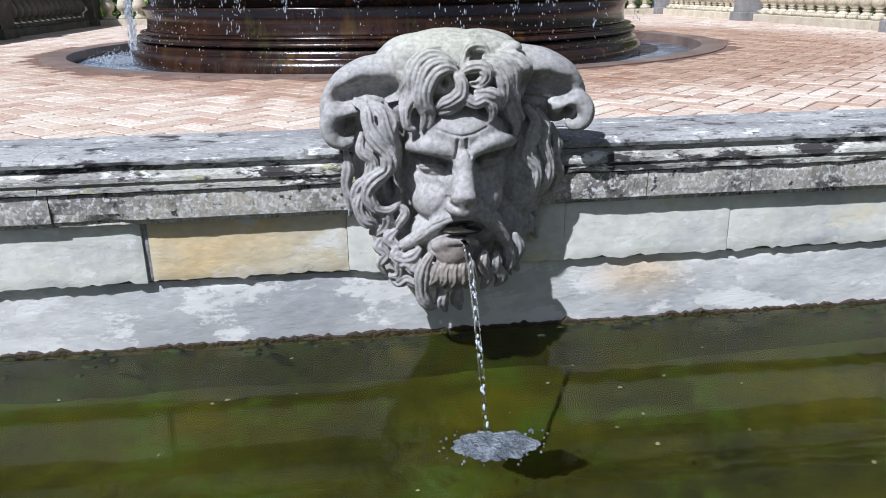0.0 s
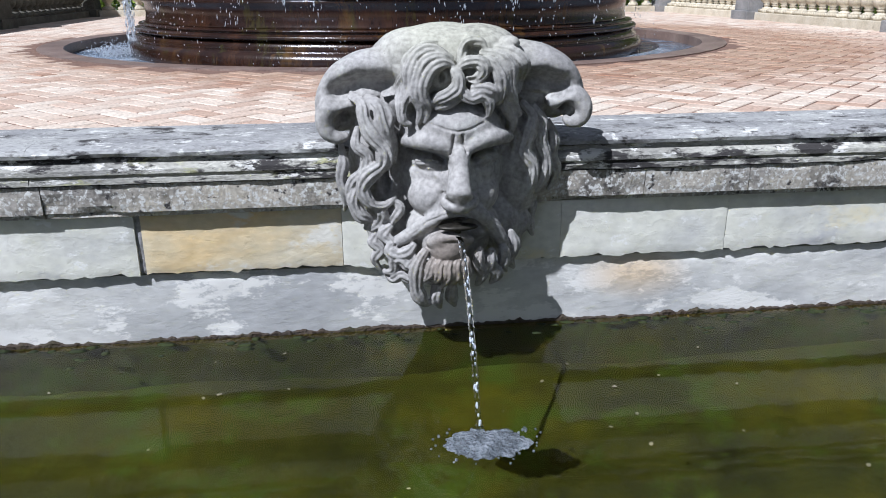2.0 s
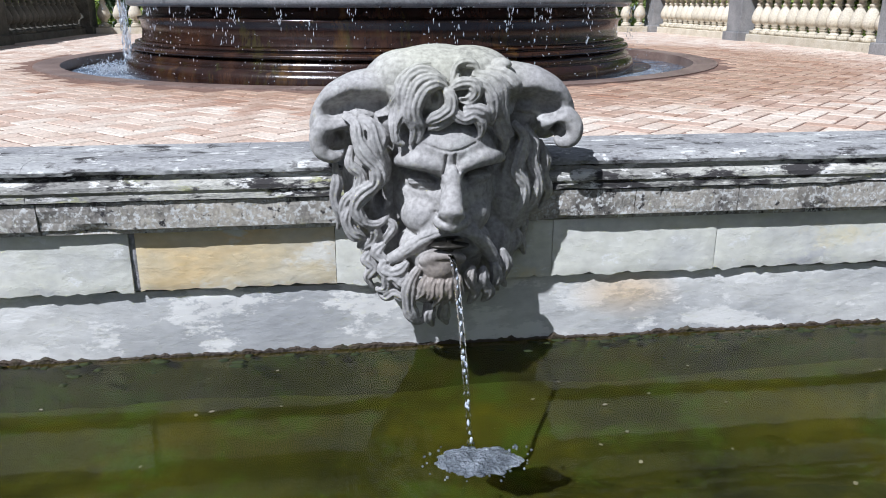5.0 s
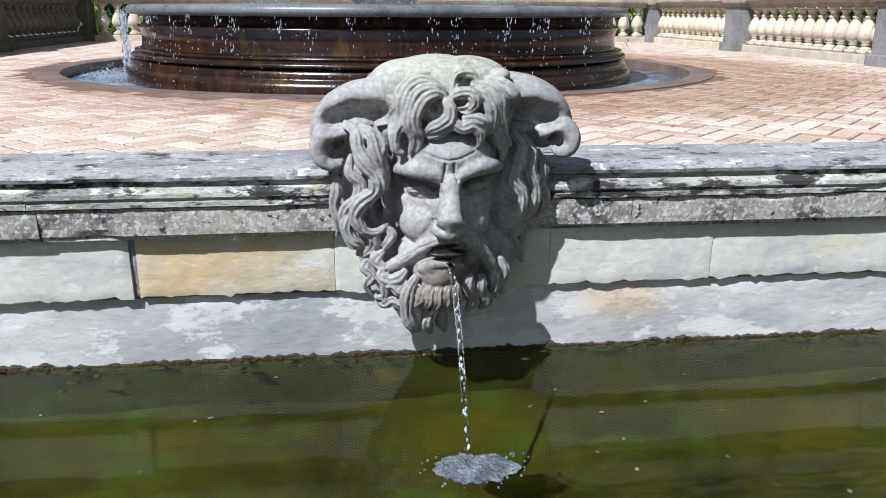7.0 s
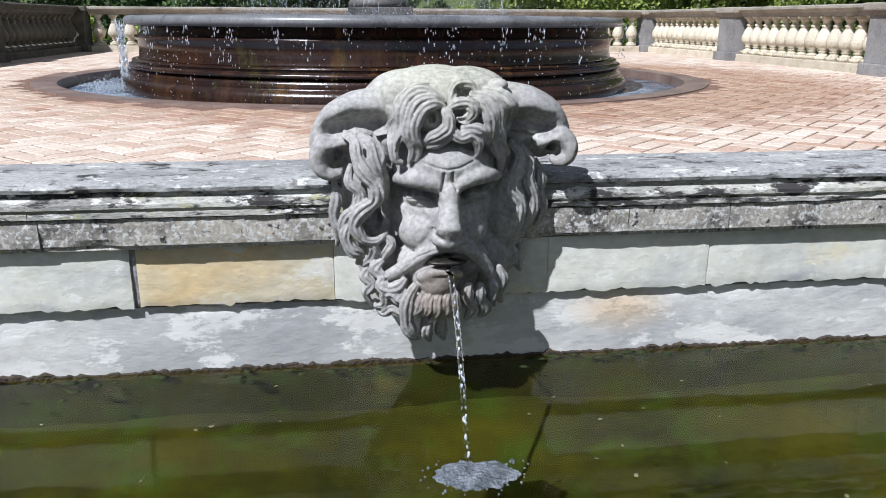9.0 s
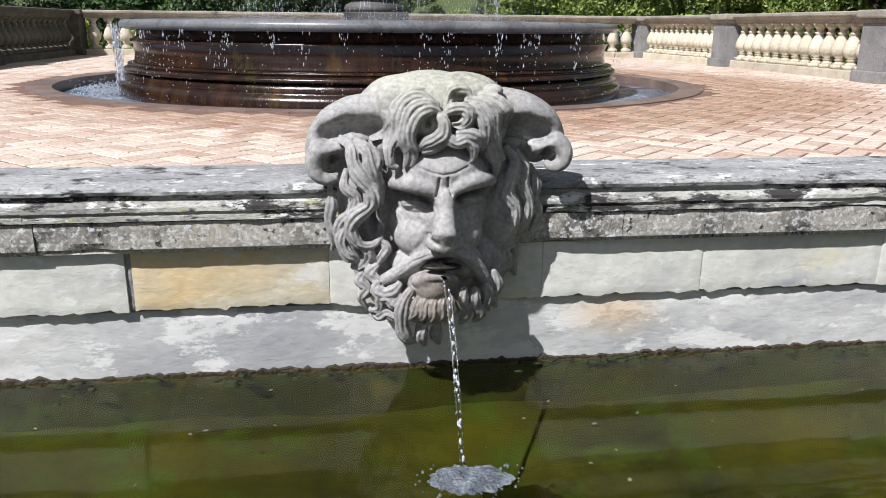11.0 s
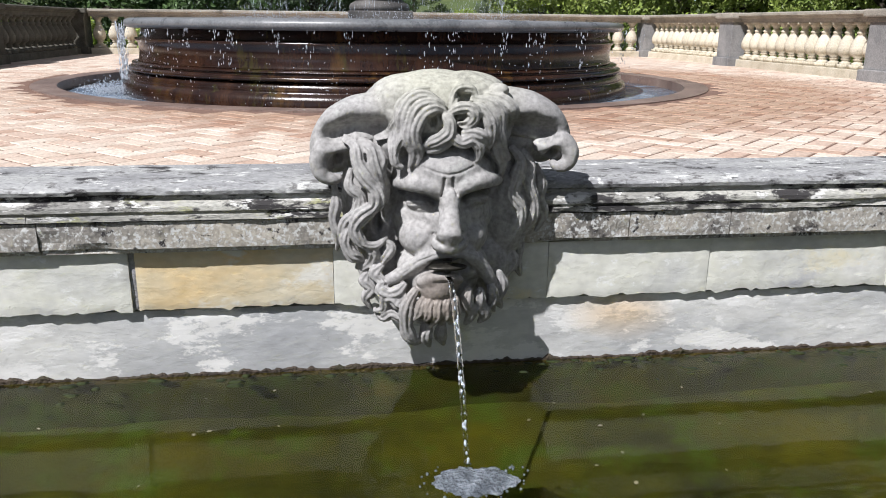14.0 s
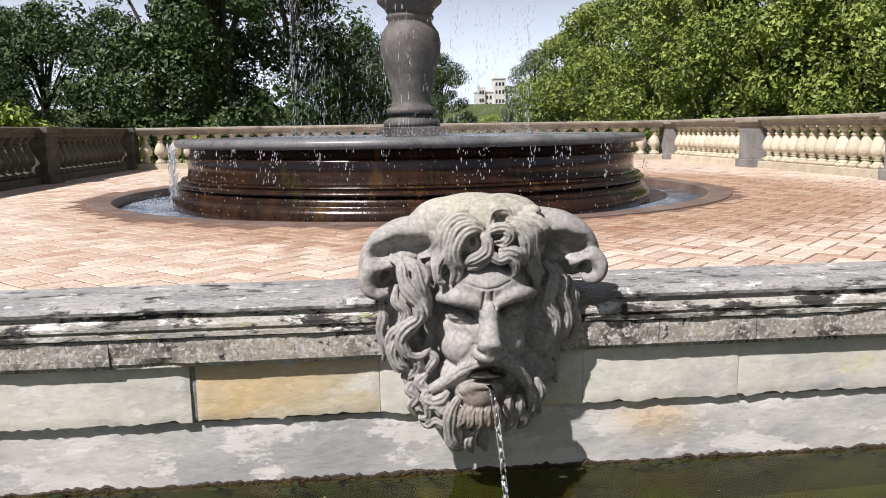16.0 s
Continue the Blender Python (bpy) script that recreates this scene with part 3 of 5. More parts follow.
def balustrade(name, x0, y0, x1, y1, count, label, ends=0.26, turned=BAL, stone=rail_mat):
    """A run from pier to pier with plinth, rail and turned balusters."""
    length = math.hypot(x1 - x0, y1 - y0)
    e = thing(name, (x0, y0, 0), label=label, category="balustrade", group="terrace balustrades")
    e.rotation_euler.z = math.atan2(y1 - y0, x1 - x0)
    a, b = ends, length - ends
    part("plinth", box(a, b, -0.13, 0.13, -0.02, 0.108, 0.012), cream if turned is BAL else stone, e)
    bm = bmesh.new()
    prof = [(-0.09, 0.648), (-0.10, 0.70), (-0.125, 0.712), (-0.135, 0.73), (-0.165, 0.742), (-0.165, 0.772), (-0.13, 0.785), (0.13, 0.785), (0.165, 0.772), (0.165, 0.742), (0.135, 0.73), (0.125, 0.712), (0.10, 0.70), (0.09, 0.648)]
    rows = [[bm.verts.new((a + (b - a) * i / 40, y + 0.004 * noise.noise(Vector((i * 0.7 + x0, y * 5, z * 9))), z + 0.003 * noise.noise(Vector((i * 0.5, z * 8, y1))))) for y, z in prof] for i in range(41)]
    for p, q in zip(rows, rows[1:]):
        for i in range(len(prof)):
            j = (i + 1) % len(prof)
            bm.faces.new((p[i], q[i], q[j], p[j]))
    bmesh.ops.recalc_face_normals(bm, faces=bm.faces)
    part("rail", bm, stone, e)
    for i in range(count):
        shared("baluster", turned, e, pose(a + (b - a) * (i + 0.5) / count, 0, 0, 0, 0, 7 * i))
    return e


def pier(x, y, label, stone=pier_mat, cap=rail_mat):
    e = thing("pier", (x, y, 0), label=label, category="pier", group="balustrade piers")
    part("foot", box(-0.25, 0.25, -0.25, 0.25, -0.02, 0.13, 0.012), stone, e)
    part("die", box(-0.21, 0.21, -0.21, 0.21, 0.128, 0.652, 0.008), stone, e)
    bm = box(-0.235, 0.235, -0.235, 0.235, 0.65, 0.70, 0.008)
    add_box(bm, -0.27, 0.27, -0.27, 0.27, 0.70, 0.788, 0.02)
    part("cap", bm, cap, e)
    return e


for y in (16.6, 13.1, 9.5, 5.9):
    pier(XR, y, "grey stone balustrade pier in sunlight")
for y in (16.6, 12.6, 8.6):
    pier(XL, y, "grey moss-grown balustrade pier, shade put into its stone colour", mossy_shaded, mossy_shaded)
for a, b in ((16.6, 13.1), (13.1, 9.5), (9.5, 5.9)):
    balustrade("balustrade", XR, a, XR, b, 13, "cream sandstone balustrade with turned balusters")
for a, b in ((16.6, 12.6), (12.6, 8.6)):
    balustrade("balustrade", XL, a, XL, b, 14, "weathered sandstone balustrade with turned balusters, shade put into its stone colour", turned=BAL_SHADED, stone=mossy_shaded)
balustrade("balustrade", XL, YB, XR, YB, 38, "long sandstone balustrade closing the terrace")


# ---- the carved mask ----
def sweep(bm, path, radii, groove=0.0, sides=30):
    """A tapering carved form along a curved path; groove cuts strands along it."""
    pts = [Vector(p) for p in path]
    n = len(pts)
    fine, rad = [], []
    for i in range(n - 1):
        p0, p1, p2, p3 = pts[max(0, i - 1)], pts[i], pts[i + 1], pts[min(n - 1, i + 2)]
        for k in range(7):
            t = k / 7
            fine.append(0.5 * (2 * p1 + (p2 - p0) * t + (2 * p0 - 5 * p1 + 4 * p2 - p3) * t * t + (3 * p1 - p0 - 3 * p2 + p3) * t ** 3))
            rad.append(radii[i] + (radii[i + 1] - radii[i]) * t)
    fine.append(pts[-1])
    rad.append(radii[-1])
    out = Vector((0, -1, 0))
    rings = []
    for i, (p, r) in enumerate(zip(fine, rad)):
        d = (fine[min(i + 1, len(fine) - 1)] - fine[max(0, i - 1)]).normalized()
        s = d.cross(out).normalized()
        o = s.cross(d).normalized()
        ring = []
        for k in range(sides):
            a = 2 * math.pi * k / sides
            q = r * (1 + groove * math.cos(7 * a + 0.4 * math.sin(i * 0.15)))
            ring.append(bm.verts.new(p + s * q * math.cos(a) * (1.12 if groove else 1.0) + o * q * math.sin(a)))
        rings.append(ring)
    for a, b in zip(rings, rings[1:]):
        for k in range(sides):
            j = (k + 1) % sides
            bm.faces.new((a[k], a[j], b[j], b[k]))
    for ring, p, r, sgn in ((rings[0], fine[0], rad[0], -1), (rings[-1], fine[-1], rad[-1], 1)):
        tip = bm.verts.new(p + (fine[-1] - fine[-2] if sgn > 0 else fine[0] - fine[1]).normalized() * r * 0.7)
        for k in range(sides):
            j = (k + 1) % sides
            bm.faces.new((ring[k], ring[j], tip) if sgn > 0 else (ring[j], ring[k], tip))


def lump(bm, x, y, z, rx, ry, rz, turn=0.0):
    m = Matrix.Translation((x, y, z)) @ Matrix.Rotation(radians(turn), 4, 'Y') @ Matrix.Diagonal((rx, ry, rz, 1))
    bmesh.ops.create_uvsphere(bm, u_segments=32, v_segments=20, radius=1.0, matrix=m)


def lock(bm, path, width, ridges=3, groove=0.34, flat=0.85, sides=36):
    """A carved lock of hair: swells and tapers along its curve, with rounded ridges and sharp grooves along it."""
    pts = [Vector(p) for p in path]
    fine = []
    for i in range(len(pts) - 1):
        p0, p1, p2, p3 = pts[max(0, i - 1)], pts[i], pts[i + 1], pts[min(len(pts) - 1, i + 2)]
        for k in range(8):
            t = k / 8
            fine.append(0.5 * (2 * p1 + (p2 - p0) * t + (2 * p0 - 5 * p1 + 4 * p2 - p3) * t * t + (3 * p1 - p0 - 3 * p2 + p3) * t ** 3))
    fine.append(pts[-1])
    rings, last = [], len(fine) - 1
    for i, p in enumerate(fine):
        d = (fine[min(i + 1, last)] - fine[max(0, i - 1)]).normalized()
        s = d.cross(Vector((0, -1, 0))).normalized()
        o = s.cross(d).normalized()
        t = i / last
        r = width * min(1.0, 0.45 + 2.2 * t, 0.30 + 1.9 * (1 - t)) * (1 + 0.08 * math.sin(i * 0.5 + width * 900))
        ring = []
        for k in range(sides):
            a = 2 * math.pi * k / sides
            q = r * (1 - groove + 1.35 * groove * abs(math.cos(ridges * (a + 0.25 * math.sin(i * 0.11)))) ** 0.8)
            ring.append(bm.verts.new(p + s * q * math.cos(a) * 1.15 + o * q * math.sin(a) * (flat if math.sin(a) > 0 else 1.6)))
        rings.append(ring)
    for a, b in zip(rings, rings[1:]):
        for k in range(sides):
            j = (k + 1) % sides
            bm.faces.new((a[k], a[j], b[j], b[k]))
    bm.faces.new(list(reversed(rings[0])))
    bm.faces.new(rings[-1])


def blended(bm, voxel, rounds):
    """Melts overlapping forms into one soft surface."""
    ob = part("clay", bm, mask_stone)
    weld = ob.modifiers.new("weld", 'REMESH')
    weld.mode, weld.voxel_size = 'VOXEL', voxel
    soft = ob.modifiers.new("soft", 'SMOOTH')
    soft.factor, soft.iterations = 0.5, rounds
    bpy.context.view_layer.update()
    me = bpy.data.meshes.new_from_object(ob.evaluated_get(bpy.context.evaluated_depsgraph_get()))
    old = ob.data
    bpy.data.objects.remove(ob)
    bpy.data.meshes.remove(old)
    return me


def carve_face():
    bm = bmesh.new()
    lump(bm, 0.0, -0.04, 0.18, 0.25, 0.14, 0.30)          # head behind the face
    lump(bm, 0.006, -0.06, 0.14, 0.190, 0.205, 0.29)      # face, a wedge to both sides
    lump(bm, 0.006, -0.15, 0.10, 0.110, 0.135, 0.22)
    lump(bm, 0.005, -0.14, 0.278, 0.188, 0.180, 0.120)    # forehead
    lump(bm, 0.005, -0.14, 0.252, 0.175, 0.165, 0.060)
    lump(bm, -0.102, -0.112, 0.098, 0.085, 0.105, 0.085, 14)   # cheekbones
    lump(bm, 0.110, -0.098, 0.100, 0.085, 0.105, 0.085, -14)
    lump(bm, -0.078, -0.165, 0.030, 0.090, 0.125, 0.075, 28)   # cheeks running into the moustache
    lump(bm, 0.085, -0.140, 0.030, 0.090, 0.125, 0.080, -28)
    lump(bm, 0.0, -0.235, -0.005, 0.070, 0.075, 0.045)    # upper lip
    lump(bm, 0.008, -0.255, 0.232, 0.042, 0.05, 0.05)     # between the brows
    lump(bm, -0.01, -0.09, -0.12, 0.165, 0.15, 0.17)      # jaw
    lump(bm, -0.100, -0.165, -0.085, 0.075, 0.100, 0.060, 30)   # under the moustache
    lump(bm, 0.100, -0.155, -0.085, 0.075, 0.095, 0.060, -30)
    lump(bm, -0.03, -0.225, -0.130, 0.088, 0.118, 0.078)   # chin
    sweep(bm, [(-0.003, -0.285, 0.215), (-0.057, -0.29, 0.237), (-0.121, -0.265, 0.243), (-0.172, -0.205, 0.232)], [0.030, 0.032, 0.030, 0.020])      # brows
    sweep(bm, [(0.027, -0.285, 0.219), (0.08, -0.29, 0.245), (0.147, -0.26, 0.25), (0.2, -0.2, 0.234)], [0.030, 0.032, 0.030, 0.020])
    sweep(bm, [(0.011, -0.298, 0.212), (0.006, -0.325, 0.152), (0.001, -0.354, 0.111), (-0.002, -0.376, 0.073)], [0.036, 0.036, 0.040, 0.048])      # nose
    sweep(bm, [(-0.044, -0.325, 0.048), (0.001, -0.36, 0.042), (0.057, -0.325, 0.049)], [0.027, 0.034, 0.027])
    sweep(bm, [(-0.012, -0.296, 0.002), (-0.054, -0.288, -0.014), (-0.106, -0.264, -0.051), (-0.16, -0.232, -0.096), (-0.221, -0.212, -0.135)], [0.022, 0.025, 0.027, 0.026, 0.020])      # drooping moustache
    sweep(bm, [(0.032, -0.296, 0), (0.08, -0.278, -0.015), (0.132, -0.246, -0.064), (0.173, -0.218, -0.131), (0.193, -0.19, -0.191)], [0.022, 0.025, 0.027, 0.026, 0.020])
    sweep(bm, [(-0.099, -0.296, -0.109), (-0.055, -0.316, -0.091), (-0.001, -0.32, -0.088), (0.054, -0.296, -0.106)], [0.018, 0.025, 0.025, 0.016])      # lower lip
    return blended(bm, 0.0055, 13)


def carve_mask():
    """Satyr mask: skull, face, horns, wavy hair and beard, welded into one stone body."""
    bm = bmesh.new()
    lump(bm, -0.02, -0.08, 0.42, 0.27, 0.18, 0.20)        # skull and the smooth crown
    lump(bm, -0.03, -0.09, 0.50, 0.25, 0.15, 0.115)
    lump(bm, -0.12, -0.09, 0.52, 0.14, 0.13, 0.085)
    lump(bm, 0.09, -0.10, 0.535, 0.15, 0.13, 0.080)
    lump(bm, -0.06, -0.17, 0.46, 0.13, 0.12, 0.09)        # under the forelocks
    lump(bm, 0.09, -0.16, 0.46, 0.13, 0.12, 0.09)
    lump(bm, 0.19, -0.20, 0.555, 0.036, 0.04, 0.024)      # knob on the crown
    lump(bm, -0.04, -0.09, -0.24, 0.11, 0.15, 0.10)
    lump(bm, -0.25, -0.04, 0.14, 0.115, 0.125, 0.26)      # hair behind
    lump(bm, 0.25, -0.04, 0.14, 0.10, 0.125, 0.25)
    lump(bm, -0.21, -0.04, -0.10, 0.10, 0.12, 0.14)
    lump(bm, 0.19, -0.04, -0.10, 0.10, 0.11, 0.14)
    lump(bm, -0.29, -0.05, 0.38, 0.10, 0.09, 0.10)
    lump(bm, 0.30, -0.05, 0.38, 0.10, 0.09, 0.10)
    lump(bm, -0.093, -0.205, 0.163, 0.042, 0.036, 0.024)  # eyes
    lump(bm, 0.120, -0.205, 0.172, 0.042, 0.036, 0.024)
    lump(bm, -0.385, -0.05, 0.33, 0.075, 0.07, 0.085)     # body of the horns
    lump(bm, 0.385, -0.05, 0.35, 0.07, 0.07, 0.075)
    add_box(bm, -0.22, 0.22, -0.12, 0.02, -0.3, 0.45)     # sinks into the wall
    # horns: a broad upper roll and the curled tip before it
    sweep(bm, [(-0.151, -0.1, 0.457), (-0.223, -0.12, 0.456), (-0.299, -0.13, 0.445), (-0.363, -0.13, 0.418), (-0.408, -0.12, 0.369), (-0.424, -0.11, 0.31), (-0.418, -0.1, 0.261)], [0.075, 0.088, 0.088, 0.078, 0.06, 0.044, 0.028])
    sweep(bm, [(-0.331, -0.15, 0.364), (-0.378, -0.165, 0.367), (-0.424, -0.17, 0.344), (-0.439, -0.17, 0.3), (-0.425, -0.17, 0.26), (-0.39, -0.168, 0.243), (-0.362, -0.16, 0.249)], [0.03, 0.036, 0.035, 0.032, 0.028, 0.022, 0.012])
    sweep(bm, [(0.169, -0.1, 0.476), (0.239, -0.12, 0.474), (0.31, -0.13, 0.463), (0.377, -0.13, 0.434), (0.423, -0.12, 0.386), (0.439, -0.11, 0.339), (0.433, -0.1, 0.292)], [0.075, 0.088, 0.085, 0.074, 0.056, 0.04, 0.026])
    sweep(bm, [(0.355, -0.14, 0.344), (0.391, -0.16, 0.371), (0.439, -0.165, 0.37), (0.468, -0.168, 0.33), (0.459, -0.168, 0.291), (0.424, -0.165, 0.278), (0.403, -0.155, 0.294)], [0.03, 0.036, 0.035, 0.032, 0.028, 0.02, 0.011])
    # forelocks parted in the middle, one half
    lock(bm, [(-0.044, -0.2, 0.555), (-0.107, -0.245, 0.542), (-0.149, -0.26, 0.503), (-0.163, -0.26, 0.448), (-0.191, -0.245, 0.408), (-0.242, -0.21, 0.388)], 0.021, 4, 0.364, 0.85)
    lock(bm, [(-0.013, -0.27, 0.506), (-0.065, -0.278, 0.537), (-0.119, -0.286, 0.523), (-0.146, -0.289, 0.478), (-0.157, -0.286, 0.421), (-0.18, -0.281, 0.371), (-0.177, -0.278, 0.316), (-0.149, -0.276, 0.299)], 0.023, 4, 0.364, 0.85)
    lock(bm, [(-0.011, -0.281, 0.498), (-0.055, -0.295, 0.518), (-0.1, -0.303, 0.502), (-0.126, -0.303, 0.453), (-0.135, -0.297, 0.399), (-0.119, -0.289, 0.348), (-0.13, -0.278, 0.299)], 0.02, 4, 0.364, 0.85)
    lock(bm, [(-0.008, -0.292, 0.489), (-0.043, -0.306, 0.5), (-0.08, -0.314, 0.484), (-0.106, -0.314, 0.443), (-0.111, -0.306, 0.397), (-0.093, -0.292, 0.348), (-0.107, -0.28, 0.303)], 0.017, 3, 0.392, 0.85)
    lock(bm, [(-0.017, -0.297, 0.484), (0.003, -0.308, 0.457), (-0, -0.308, 0.419), (-0.033, -0.306, 0.396), (-0.066, -0.3, 0.384), (-0.078, -0.286, 0.363)], 0.02, 4, 0.364, 0.85)
    lock(bm, [(0.013, -0.297, 0.412), (-0.008, -0.3, 0.38), (-0.047, -0.297, 0.364), (-0.073, -0.286, 0.351)], 0.014, 3, 0.392, 0.85)
    # the other half
    lock(bm, [(0.014, -0.281, 0.482), (0.021, -0.273, 0.529), (0.046, -0.26, 0.562), (0.085, -0.255, 0.56), (0.104, -0.265, 0.532)], 0.016, 3, 0.392, 0.85)
    lock(bm, [(0.003, -0.292, 0.482), (0.036, -0.303, 0.502), (0.074, -0.308, 0.502), (0.086, -0.308, 0.472), (0.06, -0.303, 0.448), (0.03, -0.297, 0.452)], 0.019, 4, 0.364, 0.85)
    lock(bm, [(0.011, -0.297, 0.452), (0.016, -0.303, 0.411), (0.045, -0.306, 0.388), (0.081, -0.303, 0.395), (0.108, -0.295, 0.37), (0.105, -0.284, 0.329), (0.075, -0.276, 0.316)], 0.018, 4, 0.364, 0.85)
    lock(bm, [(0.046, -0.297, 0.417), (0.087, -0.306, 0.422), (0.123, -0.303, 0.406), (0.138, -0.292, 0.373)], 0.016, 3, 0.392, 0.85)
    lock(bm, [(0.066, -0.286, 0.507), (0.119, -0.295, 0.493), (0.145, -0.295, 0.451), (0.15, -0.286, 0.399), (0.139, -0.276, 0.359)], 0.021, 4, 0.364, 0.85)
    lock(bm, [(0.081, -0.25, 0.527), (0.141, -0.276, 0.518), (0.18, -0.278, 0.476), (0.184, -0.273, 0.417), (0.2, -0.255, 0.363), (0.229, -0.23, 0.315)], 0.022, 4, 0.364, 0.85)
    lock(bm, [(0.127, -0.21, 0.539), (0.188, -0.24, 0.526), (0.227, -0.25, 0.488), (0.234, -0.235, 0.435), (0.22, -0.22, 0.386)], 0.022, 4, 0.364, 0.85)
    lock(bm, [(0.165, -0.27, 0.401), (0.178, -0.255, 0.351), (0.203, -0.235, 0.304), (0.202, -0.21, 0.246)], 0.017, 3, 0.392, 0.85)
    # side hair in long S-shaped locks, lit side
    lock(bm, [(-0.351, -0.215, 0.39), (-0.313, -0.235, 0.369), (-0.303, -0.245, 0.316), (-0.277, -0.25, 0.261), (-0.242, -0.25, 0.212), (-0.247, -0.245, 0.159), (-0.295, -0.24, 0.122), (-0.318, -0.235, 0.072), (-0.289, -0.23, 0.02), (-0.24, -0.22, 0.012), (-0.202, -0.2, 0.039)], 0.024, 4, 0.364, 0.85)
    lock(bm, [(-0.301, -0.22, 0.386), (-0.259, -0.24, 0.357), (-0.245, -0.245, 0.303), (-0.226, -0.235, 0.241), (-0.209, -0.215, 0.176)], 0.02, 4, 0.364, 0.85)
    lock(bm, [(-0.239, -0.235, 0.368), (-0.217, -0.24, 0.325), (-0.225, -0.235, 0.281), (-0.205, -0.215, 0.221), (-0.204, -0.19, 0.15)], 0.015, 3, 0.392, 0.85)
    lock(bm, [(-0.326, -0.2, 0.288), (-0.335, -0.215, 0.227), (-0.297, -0.215, 0.186), (-0.306, -0.205, 0.134), (-0.35, -0.195, 0.092), (-0.368, -0.185, 0.039), (-0.341, -0.175, -0.02)], 0.018, 4, 0.364, 0.85)
    lock(bm, [(-0.335, -0.195, 0.079), (-0.352, -0.2, 0.026), (-0.333, -0.195, -0.027), (-0.301, -0.185, -0.052), (-0.313, -0.165, -0.093)], 0.02, 4, 0.364, 0.85)
    lock(bm, [(-0.284, -0.215, 0.011), (-0.254, -0.21, -0.02), (-0.264, -0.195, -0.063), (-0.301, -0.175, -0.094)], 0.018, 3, 0.392, 0.85)
    lock(bm, [(-0.387, -0.14, 0.217), (-0.381, -0.15, 0.152), (-0.391, -0.145, 0.089), (-0.376, -0.14, 0.027), (-0.386, -0.12, -0.034)], 0.017, 3, 0.392, 0.85)
    lock(bm, [(-0.223, -0.2, 0.023), (-0.19, -0.205, -0.002), (-0.215, -0.2, -0.046), (-0.233, -0.18, -0.095)], 0.016, 3, 0.392, 0.85)
    # side hair, shaded side
    lock(bm, [(0.242, -0.163, 0.353), (0.283, -0.173, 0.304), (0.273, -0.173, 0.238), (0.259, -0.168, 0.178), (0.293, -0.158, 0.119), (0.286, -0.143, 0.046), (0.261, -0.128, -0.015), (0.256, -0.098, -0.082)], 0.022, 4, 0.364, 0.85)
    lock(bm, [(0.291, -0.143, 0.337), (0.328, -0.148, 0.279), (0.324, -0.143, 0.21), (0.35, -0.133, 0.138), (0.345, -0.113, 0.064), (0.313, -0.093, -0.003), (0.317, -0.068, -0.079)], 0.02, 4, 0.364, 0.85)
    lock(bm, [(0.221, -0.153, 0.281), (0.236, -0.153, 0.218), (0.227, -0.143, 0.147), (0.248, -0.133, 0.08), (0.237, -0.113, 0.004), (0.261, -0.093, -0.061)], 0.018, 3, 0.392, 0.85)
    lock(bm, [(0.356, -0.103, 0.279), (0.381, -0.103, 0.21), (0.382, -0.093, 0.138), (0.403, -0.078, 0.072), (0.379, -0.058, 0.004)], 0.018, 3, 0.392, 0.85)
    lock(bm, [(0.269, -0.098, -0.046), (0.285, -0.093, -0.107), (0.257, -0.083, -0.16), (0.278, -0.058, -0.225)], 0.019, 3, 0.392, 0.85)
    lock(bm, [(0.331, -0.058, -0.036), (0.311, -0.058, -0.109), (0.332, -0.038, -0.182)], 0.016, 3, 0.392, 0.85)
    # beard: curls along the jaw and a tuft on the chin
    lock(bm, [(-0.143, -0.27, -0.118), (-0.171, -0.265, -0.151), (-0.208, -0.255, -0.162), (-0.235, -0.245, -0.143), (-0.218, -0.24, -0.119)], 0.019, 3, 0.392, 0.85)
    lock(bm, [(-0.147, -0.27, -0.155), (-0.164, -0.265, -0.199), (-0.192, -0.26, -0.178), (-0.216, -0.25, -0.181), (-0.222, -0.24, -0.224), (-0.258, -0.22, -0.238)], 0.018, 3, 0.392, 0.85)
    lock(bm, [(-0.143, -0.26, -0.202), (-0.159, -0.25, -0.249), (-0.195, -0.24, -0.242), (-0.227, -0.22, -0.262), (-0.255, -0.2, -0.232)], 0.018, 3, 0.392, 0.85)
    lock(bm, [(-0.264, -0.18, -0.094), (-0.286, -0.185, -0.131), (-0.258, -0.19, -0.161), (-0.283, -0.18, -0.203), (-0.262, -0.17, -0.248)], 0.018, 3, 0.392, 0.85)
    lock(bm, [(-0.22, -0.215, -0.063), (-0.25, -0.22, -0.095), (-0.226, -0.225, -0.128), (-0.247, -0.22, -0.173)], 0.018, 3, 0.392, 0.85)
    lock(bm, [(-0.105, -0.3, -0.129), (-0.132, -0.305, -0.175), (-0.142, -0.295, -0.237), (-0.137, -0.28, -0.3), (-0.11, -0.265, -0.347), (-0.082, -0.25, -0.346)], 0.022, 4, 0.364, 0.85)
    lock(bm, [(-0.077, -0.3, -0.16), (-0.091, -0.318, -0.187), (-0.099, -0.316, -0.222), (-0.12, -0.3, -0.253)], 0.015, 3, 0.364, 0.85)
    lock(bm, [(-0.05, -0.312, -0.161), (-0.064, -0.33, -0.19), (-0.067, -0.326, -0.228), (-0.091, -0.304, -0.268)], 0.015, 3, 0.364, 0.85)
    lock(bm, [(-0.024, -0.315, -0.161), (-0.034, -0.334, -0.19), (-0.035, -0.327, -0.233), (-0.058, -0.302, -0.279)], 0.015, 3, 0.364, 0.85)
